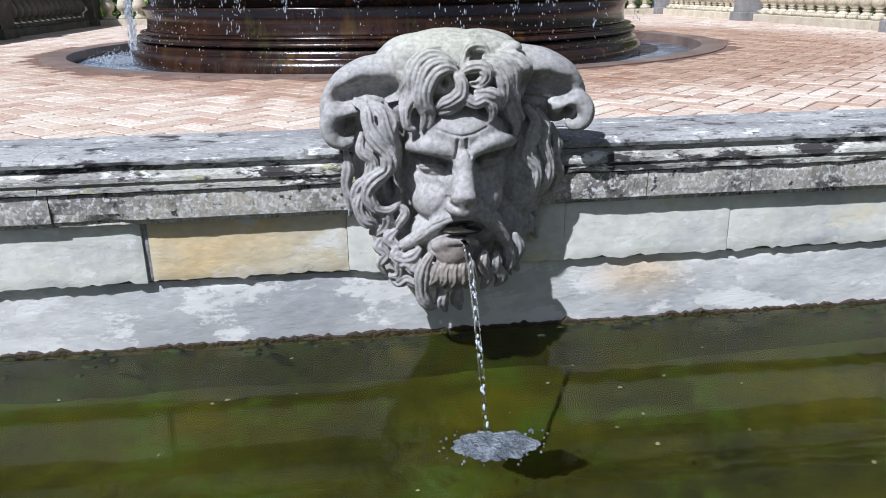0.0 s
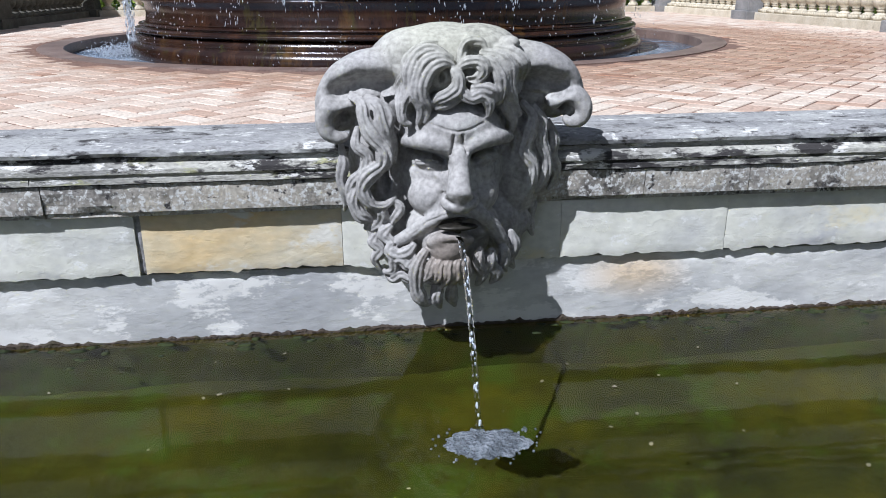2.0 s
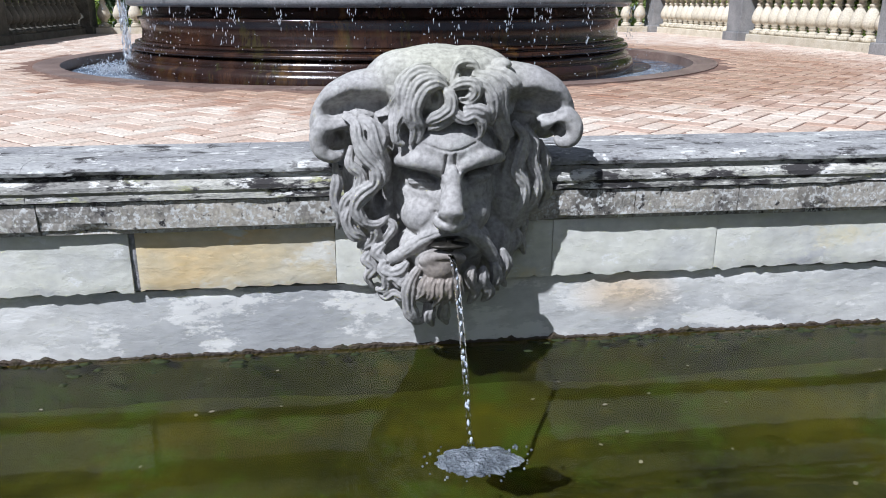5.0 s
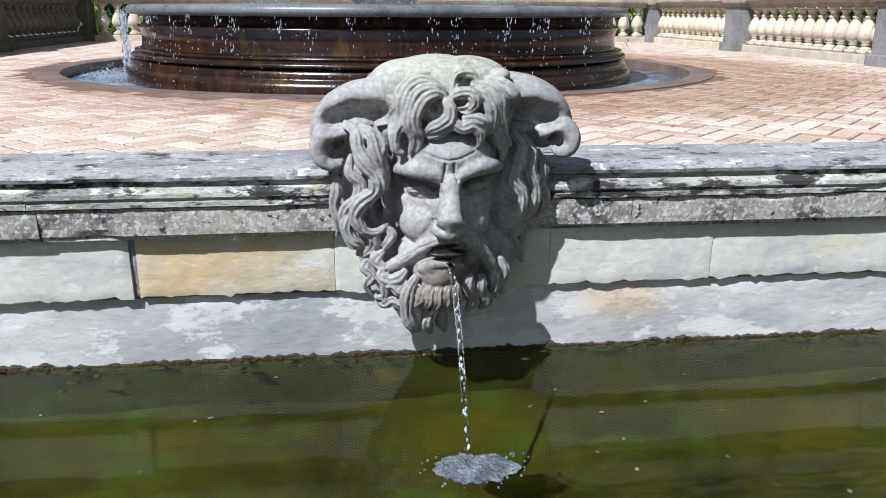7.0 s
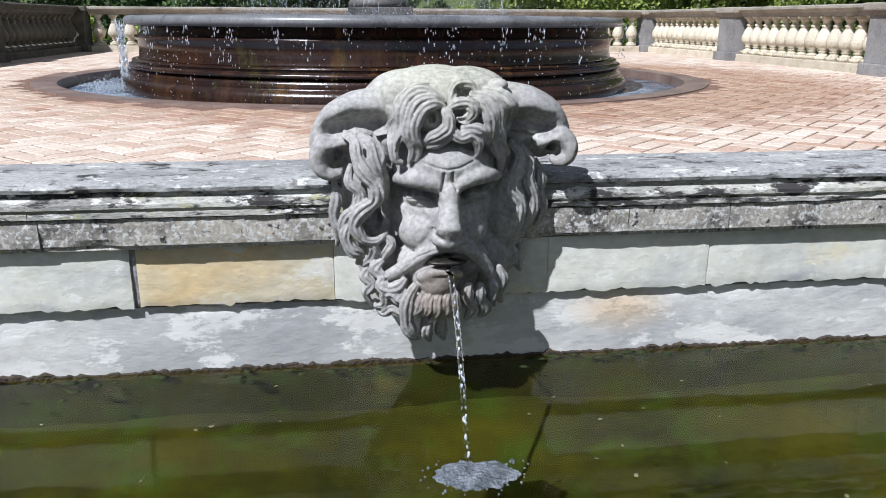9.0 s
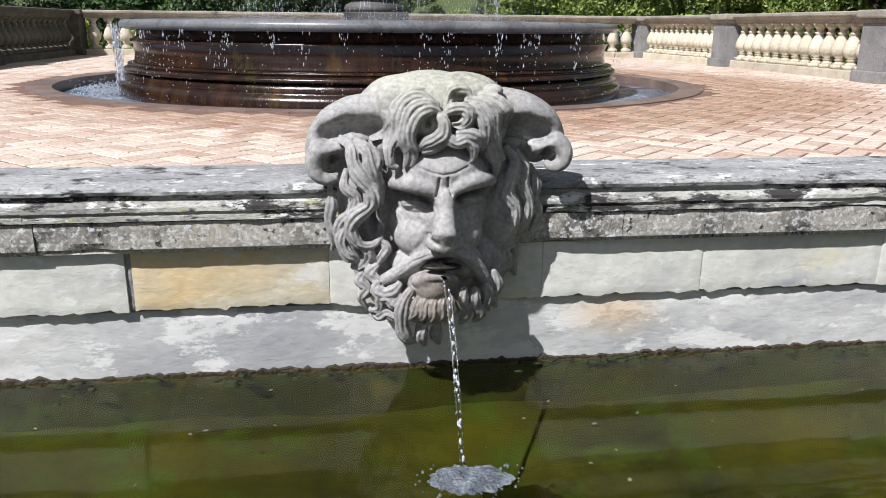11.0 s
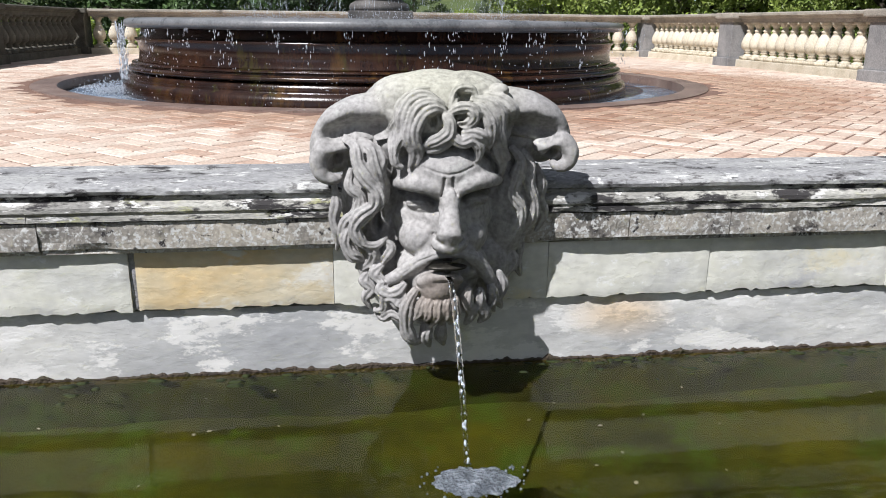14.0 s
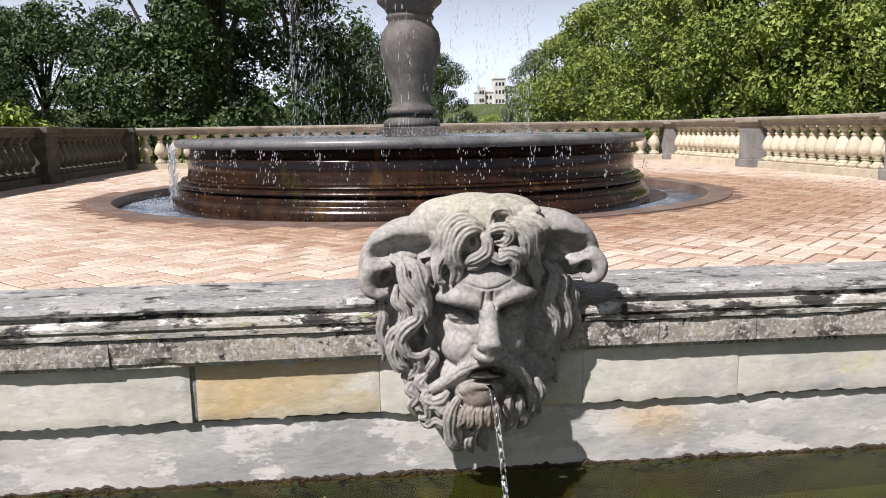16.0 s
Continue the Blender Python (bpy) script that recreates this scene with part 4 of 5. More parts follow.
    lock(bm, [(0.005, -0.312, -0.163), (-0.003, -0.33, -0.188), (-0.001, -0.32, -0.233), (-0.024, -0.294, -0.279)], 0.015, 3, 0.364, 0.85)
    lock(bm, [(0.034, -0.3, -0.162), (0.03, -0.316, -0.188), (0.034, -0.305, -0.232), (0.013, -0.282, -0.277)], 0.015, 3, 0.364, 0.85)
    lock(bm, [(-0.056, -0.28, -0.275), (-0.069, -0.265, -0.327), (-0.05, -0.235, -0.383)], 0.018, 3, 0.392, 0.85)
    lock(bm, [(-0.007, -0.27, -0.274), (-0.012, -0.25, -0.331), (0.005, -0.22, -0.385)], 0.018, 3, 0.392, 0.85)
    lock(bm, [(0.086, -0.29, -0.135), (0.078, -0.285, -0.191), (0.099, -0.265, -0.245), (0.079, -0.235, -0.301)], 0.019, 3, 0.392, 0.85)
    lock(bm, [(0.13, -0.27, -0.148), (0.128, -0.26, -0.204), (0.156, -0.235, -0.259), (0.136, -0.205, -0.306)], 0.02, 3, 0.392, 0.85)
    lock(bm, [(0.173, -0.24, -0.144), (0.185, -0.23, -0.203), (0.174, -0.205, -0.262)], 0.018, 3, 0.392, 0.85)
    lock(bm, [(0.211, -0.195, -0.105), (0.227, -0.19, -0.165), (0.214, -0.175, -0.224), (0.238, -0.15, -0.271)], 0.018, 3, 0.392, 0.85)
    face = carve_face()
    bm.from_mesh(face)
    bpy.data.meshes.remove(face)
    return bm


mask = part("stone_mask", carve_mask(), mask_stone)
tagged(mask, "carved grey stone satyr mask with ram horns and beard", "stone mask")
mask.location = (0.11, 4.2, -0.2)
re = mask.modifiers.new("weld", 'REMESH')
re.mode, re.voxel_size, re.use_smooth_shade = 'VOXEL', 0.0033, True
sm = mask.modifiers.new("wear", 'SMOOTH')
sm.factor, sm.iterations = 0.3, 1


def chisel(ob):
    """Welds the carved forms into one surface and cuts hollows, furrows and fine tool marks into it."""
    bpy.context.view_layer.update()
    done = bpy.data.meshes.new_from_object(ob.evaluated_get(bpy.context.evaluated_depsgraph_get()))
    co = np.empty(len(done.vertices) * 3)
    done.vertices.foreach_get("co", co)
    co = co.reshape(-1, 3)
    x, y, z = co[:, 0].copy(), co[:, 1].copy(), co[:, 2].copy()
    front = np.clip((-y - 0.09) / 0.06, 0, 1)
    push = np.zeros(len(x))

    def hollow(cx, cz, sx, sz, depth, power=2.0):
        return depth * np.exp(-(((x - cx) / sx) ** 2 + ((z - cz) / sz) ** 2) ** (power / 2))

    def furrow(points, wide, depth):
        """A cut along a broken line in the front plane."""
        best = np.full(len(x), 9.0)
        for (ax, az), (bx, bz) in zip(points, points[1:]):
            t = np.clip(((x - ax) * (bx - ax) + (z - az) * (bz - az)) / ((bx - ax) ** 2 + (bz - az) ** 2), 0, 1)
            best = np.minimum(best, np.hypot(x - ax - t * (bx - ax), z - az - t * (bz - az)))
        return depth * np.exp(-(best / wide) ** 2)

    for sx, cx, cz in ((-1, -0.093, 0.163), (1, 0.120, 0.172)):
        inner, outer = cx - sx * 0.060, cx + sx * 0.052
        push += furrow([(inner, cz + 0.004), (cx - sx * 0.02, cz + 0.026), (outer, cz + 0.034)], 0.011, 0.040)   # cut back under the brow
        push += hollow(inner + sx * 0.008, cz - 0.004, 0.020, 0.028, 0.024)          # inner corner, beside the nose
        push += furrow([(cx - 0.036, cz - 0.003), (cx, cz + 0.005), (cx + 0.036, cz - 0.003)], 0.0028, 0.006)    # line between the lids
        push += furrow([(cx - 0.045 * sx, cz - 0.030), (cx, cz - 0.034), (cx + 0.045 * sx, cz - 0.022)], 0.008, 0.007)
        push += hollow(cx + 0.080 * sx, cz + 0.02, 0.022, 0.05, 0.014)               # temple
        push += furrow([(0.003 + 0.044 * sx, 0.082), (0.003 + 0.062 * sx, 0.045), (0.003 + 0.090 * sx, 0.015)], 0.010, 0.004)   # fold from nose to mouth
        push += furrow([(0.003 + 0.030 * sx, 0.052), (0.003 + 0.045 * sx, 0.060)], 0.007, 0.010)                 # nostril wing
    push += furrow([(-0.012, 0.265), (-0.014, 0.238), (-0.022, 0.205)], 0.0045, 0.014)   # frown
    push += furrow([(0.018, 0.267), (0.020, 0.238), (0.030, 0.212)], 0.0045, 0.013)
    push += furrow([(-0.085, 0.304), (-0.04, 0.288), (0.0, 0.280), (0.04, 0.285), (0.09, 0.304)], 0.004, 0.0045)
    push += hollow(0.004, -0.036, 0.050, 0.013, 0.070, 4)                                # open mouth
    push += hollow(-0.015, -0.098, 0.040, 0.008, 0.007)                                  # under the lip
    push += hollow(-0.050, 0.454, 0.010, 0.017, 0.035)                                   # eyes of the curls
    push += hollow(0.042, 0.544, 0.012, 0.013, 0.04) + hollow(0.050, 0.447, 0.012, 0.007, 0.02)
    push += hollow(-0.236, 0.092, 0.017, 0.045, 0.05, 3)                                 # gap behind the long lock
    push += hollow(-0.370, 0.310, 0.018, 0.021, 0.08, 3) + hollow(0.408, 0.328, 0.016, 0.019, 0.08, 3)   # holes of the horns
    push += hollow(-0.091, -0.275, 0.018, 0.028, 0.05, 3)                                # hollow beside the chin curl
    push += furrow([(-0.215, 0.418), (-0.310, 0.430), (-0.385, 0.400)], 0.036, 0.068)    # underside of the horns
    push += furrow([(0.245, 0.425), (0.315, 0.430), (0.380, 0.405)], 0.034, 0.068)
    for ax, az, bx, bz in ((-0.03, 0.0, -0.17, -0.085), (-0.05, -0.005, -0.15, -0.085), (0.03, 0.0, 0.15, -0.10), (0.05, 0.005, 0.165, -0.07)):
        push += furrow([(ax, az), ((ax + bx) / 2, (az + bz) / 2 + 0.012), (bx, bz)], 0.003, 0.0022)   # strands of the moustache
    marks = np.array([noise.noise(Vector(c) * 22) * 0.0020 + noise.noise(Vector(c) * 55) * 0.0011 for c in co])
    co[:, 1] = y + push * front + marks
    done.vertices.foreach_set("co", co.ravel())
    ob.modifiers.clear()
    old = ob.data
    ob.data = done
    done.name = "stone_mask"
    bpy.data.meshes.remove(old)
    done.shade_smooth()


chisel(mask)

# spout in the mouth
spout = thing("water_spout", (0.11, 3.87, -0.245), label="dark bronze spout set in the mask's mouth", category="spout")
part("nozzle", lathe([(0.0, -0.02), (0.012, -0.02), (0.012, 0.02), (0.016, 0.024), (0.0, 0.024)], 16), metal_mat, spout)
lip = bmesh.new()
lump(lip, 0, 0.004, 0.0, 0.07, 0.03, 0.013)
part("mouth_plate", lip, metal_mat, spout, "dark wet slot", True)


# ---- water jet and its splash ----
def jet():
    bm = bmesh.new()
    a, b = Vector((0.11, 3.85, -0.27)), Vector((0.118, 3.43, WATER))
    steps, sides = 90, 10
    rings = []
    for i in range(steps + 1):
        t = i / steps
        s = math.sqrt(t)
        p = Vector((a.x + (b.x - a.x) * t, a.y + (b.y - a.y) * s, a.z + (b.z - a.z) * t))
        r = 0.0088 * (1 - 0.25 * t) * (1 + (0.18 + 0.55 * t) * noise.noise(Vector((0, 3, i * 0.45)))) 
        tw = i * 0.5
        rings.append([bm.verts.new(p + Vector((r * (1.25 * math.cos(q + tw) if k % 2 else math.cos(q + tw)), r * math.sin(q + tw), 0))) for k, q in ((k, 2 * math.pi * k / sides) for k in range(sides))])
    for p, q in zip(rings, rings[1:]):
        for k in range(sides):
            j = (k + 1) % sides
            bm.faces.new((p[k], p[j], q[j], q[k]))
    return bm


stream = thing("water_jet", (0, 0, 0), label="thin clear water jet falling into the pool", category="water jet")
ob = part("jet", jet(), drop_water, stream, "", True)
bm = bmesh.new()
rnd = random.Random(6)
for i in range(44):
    t = rnd.random() ** 0.7
    bmesh.ops.create_icosphere(bm, subdivisions=1, radius=rnd.uniform(0.003, 0.0055), matrix=Matrix.Translation((0.11 + 0.008 * t + rnd.gauss(0, 0.003), 3.85 - 0.42 * math.sqrt(t) - 0.004, -0.27 + (WATER + 0.27) * t)) @ Matrix.Diagonal((0.9, 0.9, rnd.uniform(1.2, 2.6), 1)))
part("beads", bm, foam, stream, "bright breaking drops", True)["kind"] = "stuff"
bm = bmesh.new()
rnd = random.Random(5)
for i in range(260):
    a, q = rnd.uniform(0, 2 * math.pi), math.sqrt(rnd.random())
    q *= 0.85 + 0.25 * noise.noise(Vector((math.cos(a) * 2, math.sin(a) * 2, 8)))
    s = rnd.uniform(0.005, 0.011) * (1.7 if q < 0.6 else 1.0)
    x, y = 0.135 + 0.145 * q * math.cos(a), 3.351 + 0.085 * q * math.sin(a)
    bmesh.ops.create_icosphere(bm, subdivisions=2, radius=s, matrix=Matrix.Translation((x, y, WATER)) @ Matrix.Diagonal((1.8, 1.5, rnd.uniform(0.25, 0.6), 1)))
for i in range(40):
    a, q = rnd.uniform(0, 2 * math.pi), rnd.uniform(0.9, 1.4)
    bmesh.ops.create_icosphere(bm, subdivisions=1, radius=rnd.uniform(0.003, 0.006), matrix=Matrix.Translation((0.135 + 0.13 * q * math.cos(a), 3.351 + 0.085 * q * math.sin(a), WATER + 0.002)))
tagged(part("splash_foam", bm, bubble, None, "", True), "patch of white bubbles where the jet lands", "foam", kind="stuff")

# droplets and curtains of water round the fountain
def streaks(name, items, mat, label):
    bm = bmesh.new()
    vs, fs = [], []
    for x, y, z, r, h in items:
        b0 = len(vs)
        vs += [(x + r, y, z), (x, y + r, z), (x - r, y, z), (x, y - r, z), (x, y, z + h), (x, y, z - h * 0.6)]
        for i in range(4):
            j = (i + 1) % 4
            fs += [(b0 + i, b0 + j, b0 + 4), (b0 + j, b0 + i, b0 + 5)]
    me = bpy.data.meshes.new(name)
    me.from_pydata(vs, [], fs)
    me.materials.append(mat)
    me.shade_smooth()
    bm.free()
    return tagged(new(name, me), label, "water drops", kind="stuff")


rnd = random.Random(11)
items = []
for i in range(1300):                      # curtain from above, round the shaft
    a = rnd.uniform(0, 2 * math.pi)
    q = rnd.gauss(1.3, 0.10)
    items.append((FX + q * math.cos(a), FY + q * math.sin(a), rnd.uniform(0.6, 2.9), rnd.uniform(0.0012, 0.003), rnd.uniform(0.01, 0.05)))
for i in range(900):                       # spray over the basin
    a, q = rnd.uniform(0, 2 * math.pi), 2.0 * math.sqrt(rnd.random())
    items.append((FX + q * math.cos(a), FY + q * math.sin(a), 0.62 + rnd.expovariate(6.0), rnd.uniform(0.0012, 0.003), rnd.uniform(0.003, 0.012)))
for i in range(1500):                      # splashes low over the basin
    a, q = rnd.uniform(0, 2 * math.pi), rnd.gauss(1.35, 0.25)
    items.append((FX + q * math.cos(a), FY + q * math.sin(a), 0.605 + rnd.expovariate(28.0), rnd.uniform(0.002, 0.005), rnd.uniform(0.003, 0.009)))
for c in range(16):                        # denser strands in the curtain
    a = 2 * math.pi * c / 16 + rnd.uniform(-0.15, 0.15)
    for i in range(60):
        q = 1.3 + rnd.gauss(0, 0.015)
        b = a + rnd.gauss(0, 0.03)
        items.append((FX + q * math.cos(b), FY + q * math.sin(b), rnd.uniform(0.6, 2.95), rnd.uniform(0.001, 0.0026), rnd.uniform(0.02, 0.08)))
streaks("falling_spray", items, foam, "white falling water drops around the fountain shaft")
items = []
for c in range(26):                        # threads from the rim
    a0 = rnd.uniform(math.pi, 2 * math.pi)
    for i in range(rnd.randint(6, 22)):
        a = a0 + rnd.gauss(0, 0.012)
        q = 2.545 + rnd.uniform(-0.01, 0.02)
        items.append((FX + q * math.cos(a), FY + q * math.sin(a), 0.51 - rnd.expovariate(7.0), rnd.uniform(0.002, 0.005), rnd.uniform(0.008, 0.03)))
for i in range(520):                       # scattered drops
    a, q = rnd.uniform(math.pi, 2 * math.pi), rnd.uniform(2.55, 2.75)
    items.append((FX + q * math.cos(a), FY + q * math.sin(a), rnd.uniform(-0.05, 0.55), rnd.uniform(0.002, 0.005), rnd.uniform(0.003, 0.01)))
for i in range(300):                       # heavier fall on one side
    a = math.radians(196) + rnd.gauss(0, 0.05)
    q = 2.54 + rnd.uniform(-0.02, 0.06)
    items.append((FX + q * math.cos(a), FY + q * math.sin(a), rnd.uniform(-0.08, 0.54), rnd.uniform(0.0015, 0.0045), rnd.uniform(0.02, 0.07)))
streaks("rim_drips", [i for i in items if i[2] > -0.08], foam, "white drips falling from the fountain rim")

rnd = random.Random(21)
items = []
for i in range(800):                       # where the heavy fall meets the moat
    a, q = math.radians(196) + rnd.gauss(0, 0.07), 2.72 + rnd.gauss(0, 0.1)
    items.append((FX + q * math.cos(a), FY + q * math.sin(a), -0.08 + abs(rnd.gauss(0, 0.05)), rnd.uniform(0.003, 0.008), rnd.uniform(0.003, 0.010)))
streaks("moat_foam", items, foam, "white foam where water falls into the moat")
# moss along the foot of the wall
bm = bmesh.new()
rnd = random.Random(8)
for i in range(230):
    x = rnd.uniform(0.45, 5.0) if rnd.random() < 0.75 else rnd.uniform(-3.0, 0.4)
    r = rnd.uniform(0.006, 0.017)
    bmesh.ops.create_icosphere(bm, subdivisions=1, radius=r, matrix=Matrix.Translation((x, 4.194 - rnd.expovariate(22.0), WATER - 0.002)) @ Matrix.Diagonal((rnd.uniform(1.2, 2.6), 1.3, 0.45, 1)))
for v in bm.verts:
    v.co += Vector((noise.noise(v.co * 60), noise.noise(v.co * 60 + Vector((9, 0, 0))), 0.5 * noise.noise(v.co * 60 + Vector((0, 9, 0))))) * 0.006
tagged(part("moss_clumps", bm, moss_mat, None, "", True), "wet green moss along the waterline", "moss", kind="stuff")
# floating leaf litter
lit = thing("leaf_litter", (0, 0, WATER + 0.003), label="scraps of pale leaf floating on the pool", category="leaf litter", kind="stuff")
lm = bmesh.new()
bmesh.ops.create_circle(lm, cap_ends=True, radius=0.5, segments=7)
for v in lm.verts:
    v.co.x *= 1.8 if v.co.x > 0 else 1.2
    v.co.z = 0.1 * abs(v.co.y)
first = part("leaf_scrap", lm, debris_mat, lit)
first.matrix_basis = pose(-0.72, 3.75, 0, 0, 0, 20) @ Matrix.Scale(0.014, 4)
for i in range(46):
    shared("leaf_scrap", first.data, lit, pose(rnd.uniform(-2.2, 2.4), rnd.uniform(2.7, 4.15), 0, 0, 0, rnd.uniform(0, 360)) @ Matrix.Scale(rnd.uniform(0.005, 0.014), 4))


# ---- trees ----
def tree_mesh(name, seed, height, width, leaves, size, leaf_mat, low=0.12):
    """A tree of unit place: tapered trunk with limbs, and a crown of many leaves on clumps with gaps."""
    rnd = random.Random(seed)
    bm = bmesh.new()
    sweep(bm, [(0, 0, -0.5), (0.1, 0, height * 0.25), (-0.1, 0.1, height * 0.5), (0.1, 0, height * 0.85)], [0.4, 0.3, 0.2, 0.05], 0.0, 8)
    clumps = []
    for i in range(72):
        v = rnd.random()
        z = height * (low + (1 - low) * v)
        prof = math.sin(math.pi * min(1, 0.16 + 0.84 * v)) ** 0.6
        a, q = rnd.uniform(0, 2 * math.pi), width * prof * rnd.uniform(0.35, 1.0)
        c = Vector((q * math.cos(a), q * math.sin(a), z))
        clumps.append((c, width * rnd.uniform(0.16, 0.32)))
        if i % 4 == 0:
            s = Vector((0, 0, z * 0.6))
            sweep(bm, [s, s.lerp(c, 0.5) + Vector((0, 0, 0.3)), c], [0.14, 0.08, 0.03], 0.0, 6)
    trunk = bm
    g = np.random.RandomState(seed)
    n = leaves
    idx = g.randint(0, len(clumps), n)
    cen = np.array([clumps[i][0] for i in range(len(clumps))])[idx]
    rad = np.array([c[1] for c in clumps])[idx]
    d = g.normal(size=(n, 3))
    d /= np.linalg.norm(d, axis=1)[:, None]
    pos = cen + d * (rad * g.uniform(0.55, 1.05, n))[:, None] * np.array([1, 1, 0.8])
    nor = d + g.normal(size=(n, 3)) * 0.55
    nor /= np.linalg.norm(nor, axis=1)[:, None]
    t = np.cross(nor, g.normal(size=(n, 3)))
    t /= np.linalg.norm(t, axis=1)[:, None]
    b = np.cross(nor, t)
    s = size * g.uniform(0.5, 1.2, n)[:, None]
    v = np.stack([pos - t * s, pos + b * s * 0.5 + nor * s * 0.15, pos + t * s, pos - b * s * 0.5 + nor * s * 0.15], 1).reshape(-1, 3)
    f = np.arange(4 * n).reshape(-1, 4)
    me = bpy.data.meshes.new("crown")
    me.from_pydata(v.tolist(), [], f.tolist())
    me.materials.append(leaf_mat)
    return trunk, me


def make_tree(seed, height, width, leaves, size, leaf_mat, label, low=0.12):
    trunk, crown = tree_mesh("tree", seed, height, width, leaves, size, leaf_mat, low)
    e = thing("tree", (0, 0, 0), label=label, category="tree", group="park trees")
    part("trunk", trunk, bark, e)
    c = new("crown", crown)
    c.parent = e
    return e


kinds = {
    "d": make_tree(1, 13, 4.6, 28000, 0.14, leaf_dark, "tall broadleaf tree with dark green leaves", 0.05),
    "m": make_tree(2, 11, 4.6, 29000, 0.135, leaf_mid, "broadleaf tree with bright green leaves in sun", 0.03),
    "g": make_tree(3, 12, 4.2, 24000, 0.128, leaf_grey, "tall broadleaf tree with grey-green leaves", 0.05),
    "l": make_tree(4, 3.0, 1.5, 6000, 0.09, leaf_lime, "low shrub with yellow-green leaves", 0.0),
}
used = set()


def plant(kind, az, dist, scale, turn=0.0, z=None):
    a = radians(az)
    x, y = -0.3 + dist * math.sin(a), 1.1 + dist * math.cos(a)
    z = rise(x, y) if z is None else z
    m = pose(x, y, z, 0, 0, turn)
    src = kinds[kind]
    if kind in used:
        ob = copy_thing(src, m)
    else:
        ob = src
        used.add(kind)
        ob.matrix_basis = m
    ob.scale = (scale, scale, scale)
    return ob


for k, az, dist, s, turn in (
        ("d", -27, 30, 0.60, 0), ("d", -21, 34, 0.56, 80), ("d", -14, 31, 0.80, 160), ("d", -9.5, 30, 0.85, 30), ("d", -17, 42, 0.64, 210),
        ("d", -5, 34, 0.85, 250), ("g", -1.5, 36, 0.58, 0), ("g", -30, 40, 0.85, 90), ("g", 2.2, 44, 0.60, 130), ("d", 0, 48, 0.64, 300),
        ("d", 5.5, 62, 0.58, 40), ("d", 4.2, 70, 0.62, 140), ("g", 12.2, 75, 0.72, 60), ("m", 14.6, 52, 0.74, 20), ("m", 17.0, 38, 0.74, 0),
        ("m", 20, 34, 0.72, 75), ("m", 24, 30, 0.75, 140), ("m", 28, 29, 0.80, 200), ("m", 32.5, 27, 0.75, 260), ("m", 37, 27, 0.8, 310),
        ("m", 22, 44, 0.9, 20), ("m", 30, 42, 1.0, 110), ("d", 35, 40, 1.0, 150), ("d", -35, 30, 0.8, 10), ("m", 42, 28, 0.9, 33), ("d", -11, 50, 1.0, 95), ("d", -25, 52, 0.84, 195)):
    plant(k, az, dist, s, turn)
# unseen trees behind and beside the viewer, added to hold back sky light
for az, dist, s in ((-178, 17, 0.8), (160, 18, 0.85), (140, 17, 0.8), (118, 18, 0.85), (97, 20, 0.9), (-92, 22, 0.8), (-108, 21, 0.75), (75, 24, 0.9), (55, 26, 0.9), (-55, 30, 0.85), (-72, 26, 0.85), (-152, 19, 0.7), (-47, 19, 0.75), (-62, 17, 0.72), (-38, 24, 0.7)):
    plant("d" if az < 0 else "m", az, dist, s, az * 3)
for az, dist, s, turn in ((-24, 25, 1.1, 0), (-21.5, 26, 0.95, 90), (-17, 26, 0.85, 200), (-12, 27, 0.8, 50), (24, 25, 0.9, 20), (26, 26, 0.9, 120), (9, 60, 1.0, 0)):
    plant("l", az, dist, s, turn)


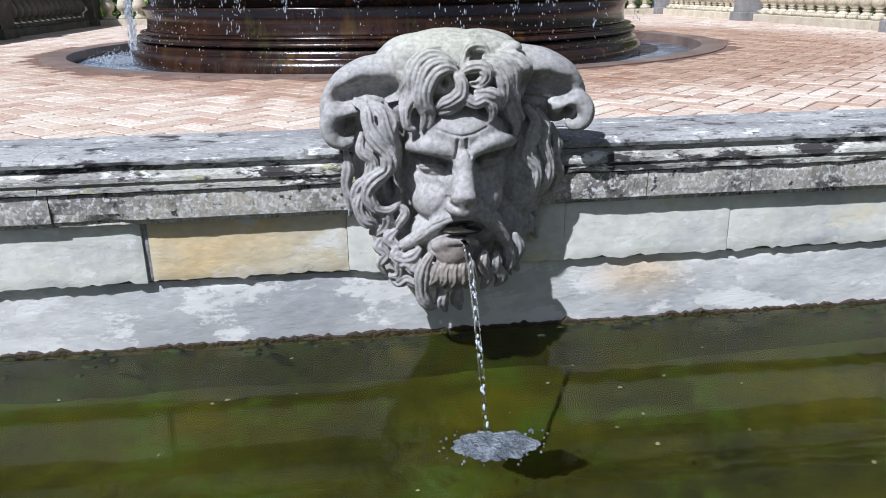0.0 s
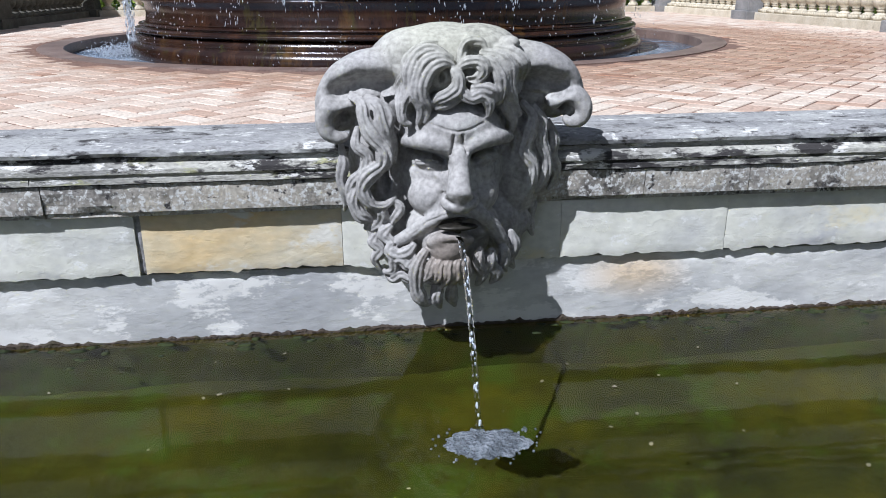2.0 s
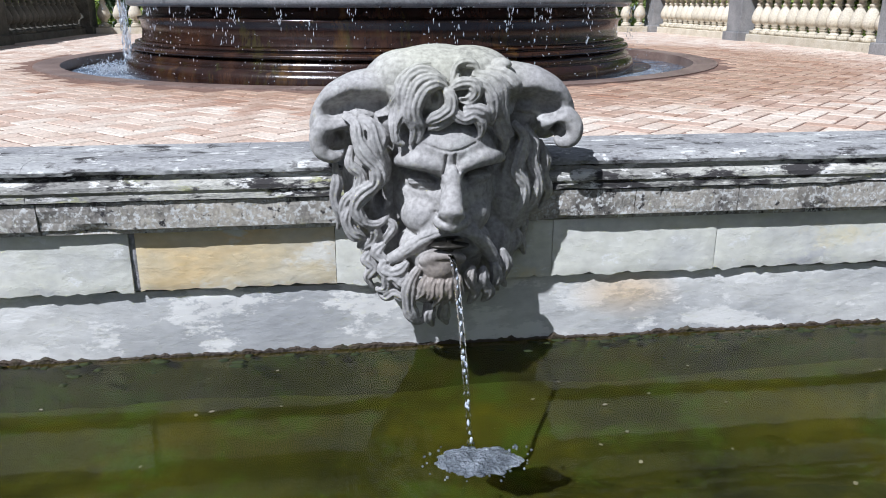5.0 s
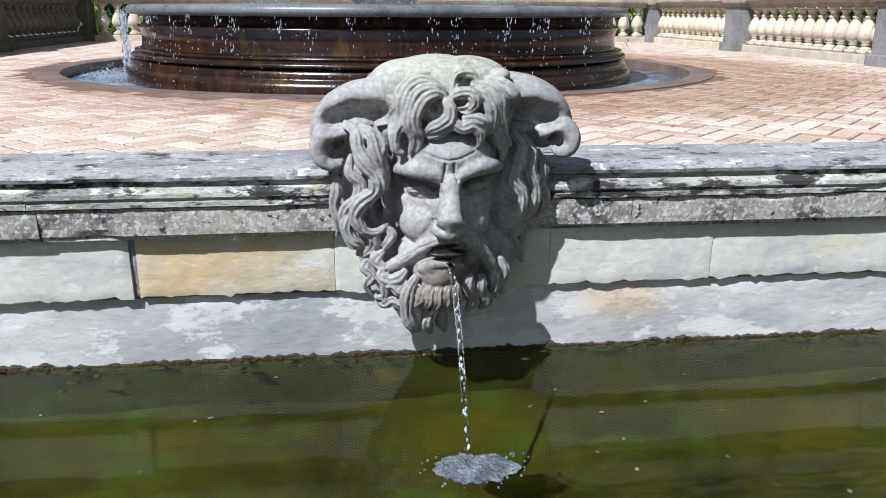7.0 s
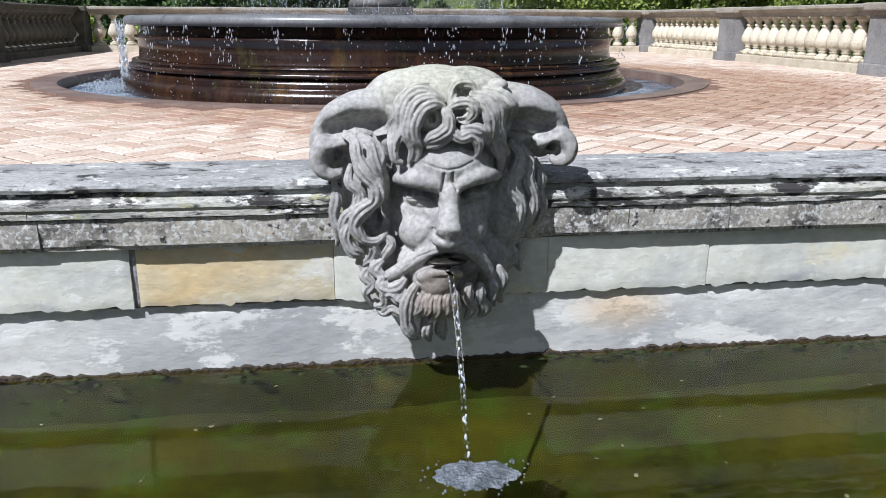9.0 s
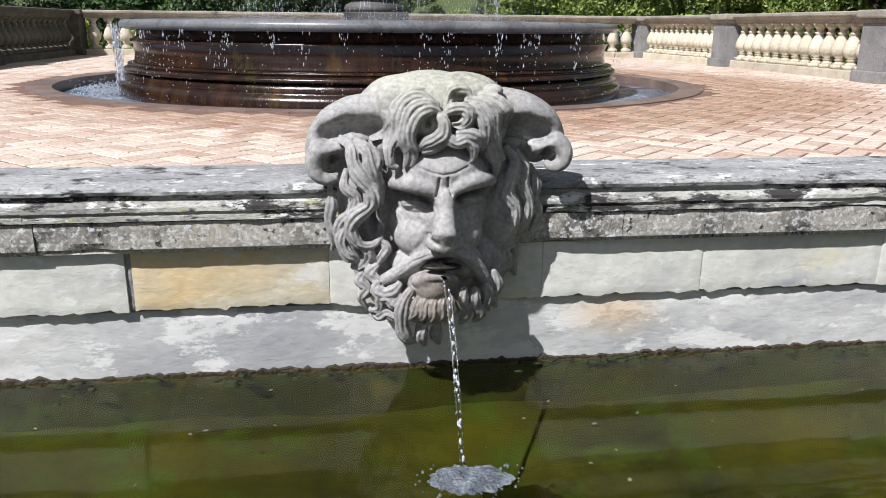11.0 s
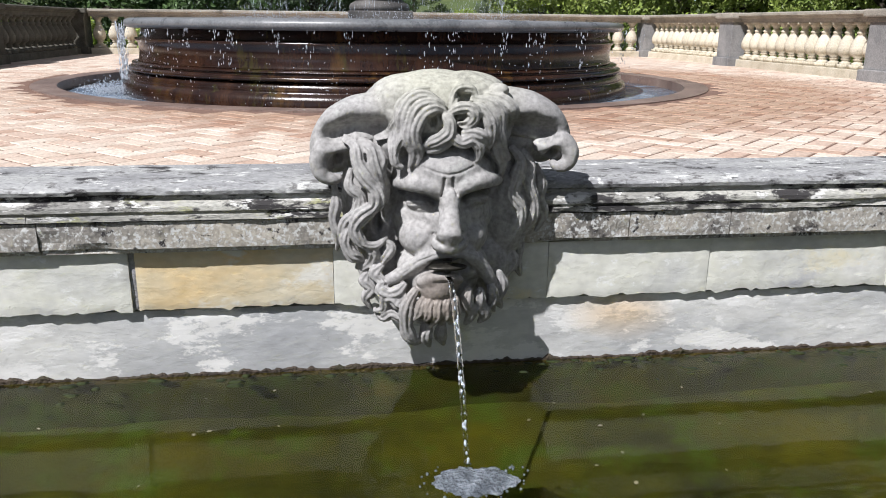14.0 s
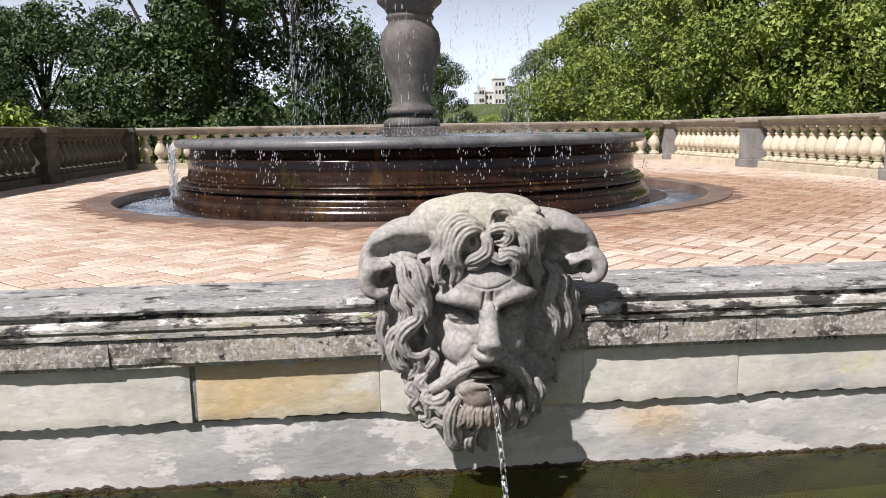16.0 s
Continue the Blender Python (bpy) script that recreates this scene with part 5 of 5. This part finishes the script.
# ---- the villa on the hill ----
def villa():
    y0 = 400.0
    z0 = rise(0, y0)
    x0 = -0.3 + (y0 - 1.1) * math.tan(radians(9.2))
    e = thing("villa", (x0, y0, z0 - 1.0), label="distant pale villa with towers on the hill", category="house")
    body = part("wall", box(-8, 8, 0, 10, 0, 9, 0.1), villa_mat, e)
    tall = part("tower", box(0.5, 6.5, -1.5, 5, 0, 15.5, 0.1), villa_mat, e, "tall square belvedere tower")
    short = part("tower", box(-7.5, -4.0, -1.2, 3, 0, 11.5, 0.1), villa_mat, e)
    part("tower_cap", box(0.1, 6.9, -1.9, 5.4, 15.5, 16.2, 0.1), villa_mat, tall)
    part("roof", box(-8.4, 8.4, -0.4, 10.4, 9, 9.6, 0.1), villa_mat, e)
    w = part("window", box(-0.5, 0.5, -0.12, 0.12, -0.9, 0.9), dark_glass, tall)
    w.matrix_basis = pose(1.8, -1.5, 13)
    for x, z in ((3.5, 13), (5.2, 13), (1.8, 9), (3.5, 9), (5.2, 9), (1.8, 4.5), (3.5, 4.5), (5.2, 4.5)):
        shared("window", w.data, tall, pose(x, -1.5, z))
    for x, z in ((-2.8, 6.5), (-1.0, 6.5), (-2.8, 3), (-1.0, 3), (7.3, 6.5), (7.3, 3)):
        shared("window", w.data, body, pose(x, 0, z))
    for x, z in ((-6.4, 9), (-5.1, 9), (-6.4, 5), (-5.1, 5)):
        shared("window", w.data, short, pose(x, -1.2, z))


villa()

# ---- herringbone bricks, the nearest as single pieces ----
W = 0.116
bm = box(-W + 0.0065, W - 0.0065, -W / 2 + 0.0065, W / 2 - 0.0065, -0.03, 0.0)
top = [e for e in bm.edges if all(v.co.z > -0.001 for v in e.verts)]
bmesh.ops.bevel(bm, geom=top, offset=0.004, segments=1, affect='EDGES')
brick = bpy.data.meshes.new("brick")
bm.to_mesh(brick)
bm.free()
brick.materials.append(brick_mat)
bv = np.array([v.co[:] for v in brick.vertices])
bf = [list(p.vertices) for p in brick.polygons]
C = math.cos(math.pi / 4)
allv, allf, near = [], [], []
rnd = random.Random(3)
for i in range(-130, 131):
    for j in range(-60, 61):
        for cx, cy, ang in (((i + 1 + 2 * j) * W, (i + 0.5 - 2 * j) * W, 45), ((i + 0.5 + 2 * j) * W, (i + 2 - 2 * j) * W, 135)):
            x, y = FX + C * (cx - cy), 9.0 + C * (cx + cy)
            if not (XL - 0.1 < x < XR + 0.1 and 4.50 < y < YB + 0.1):
                continue
            if math.hypot(x - FX, y - FY) < KERB + 0.11:
                continue
            z = 0.002 + rnd.uniform(-0.0012, 0.0012)
            m = pose(x, y, z, rnd.uniform(-0.3, 0.3), rnd.uniform(-0.3, 0.3), ang + rnd.uniform(-0.6, 0.6))
            if y < 5.2 and -1.3 < x < 2.35 and len(near) < 300:
                near.append(m)
            else:
                a = np.array(m)
                o = len(allv)
                allv.extend((bv @ a[:3, :3].T + a[:3, 3]).tolist())
                allf.extend([[o + k for k in f] for f in bf])
for m in near:
    shared("brick", brick, terrace, m)
me = bpy.data.meshes.new("brick_field")
me.from_pydata(allv, [], allf)
me.materials.append(brick_far)
ob = new("brick_field", me)
ob.parent = terrace
ob["kind"] = "stuff"
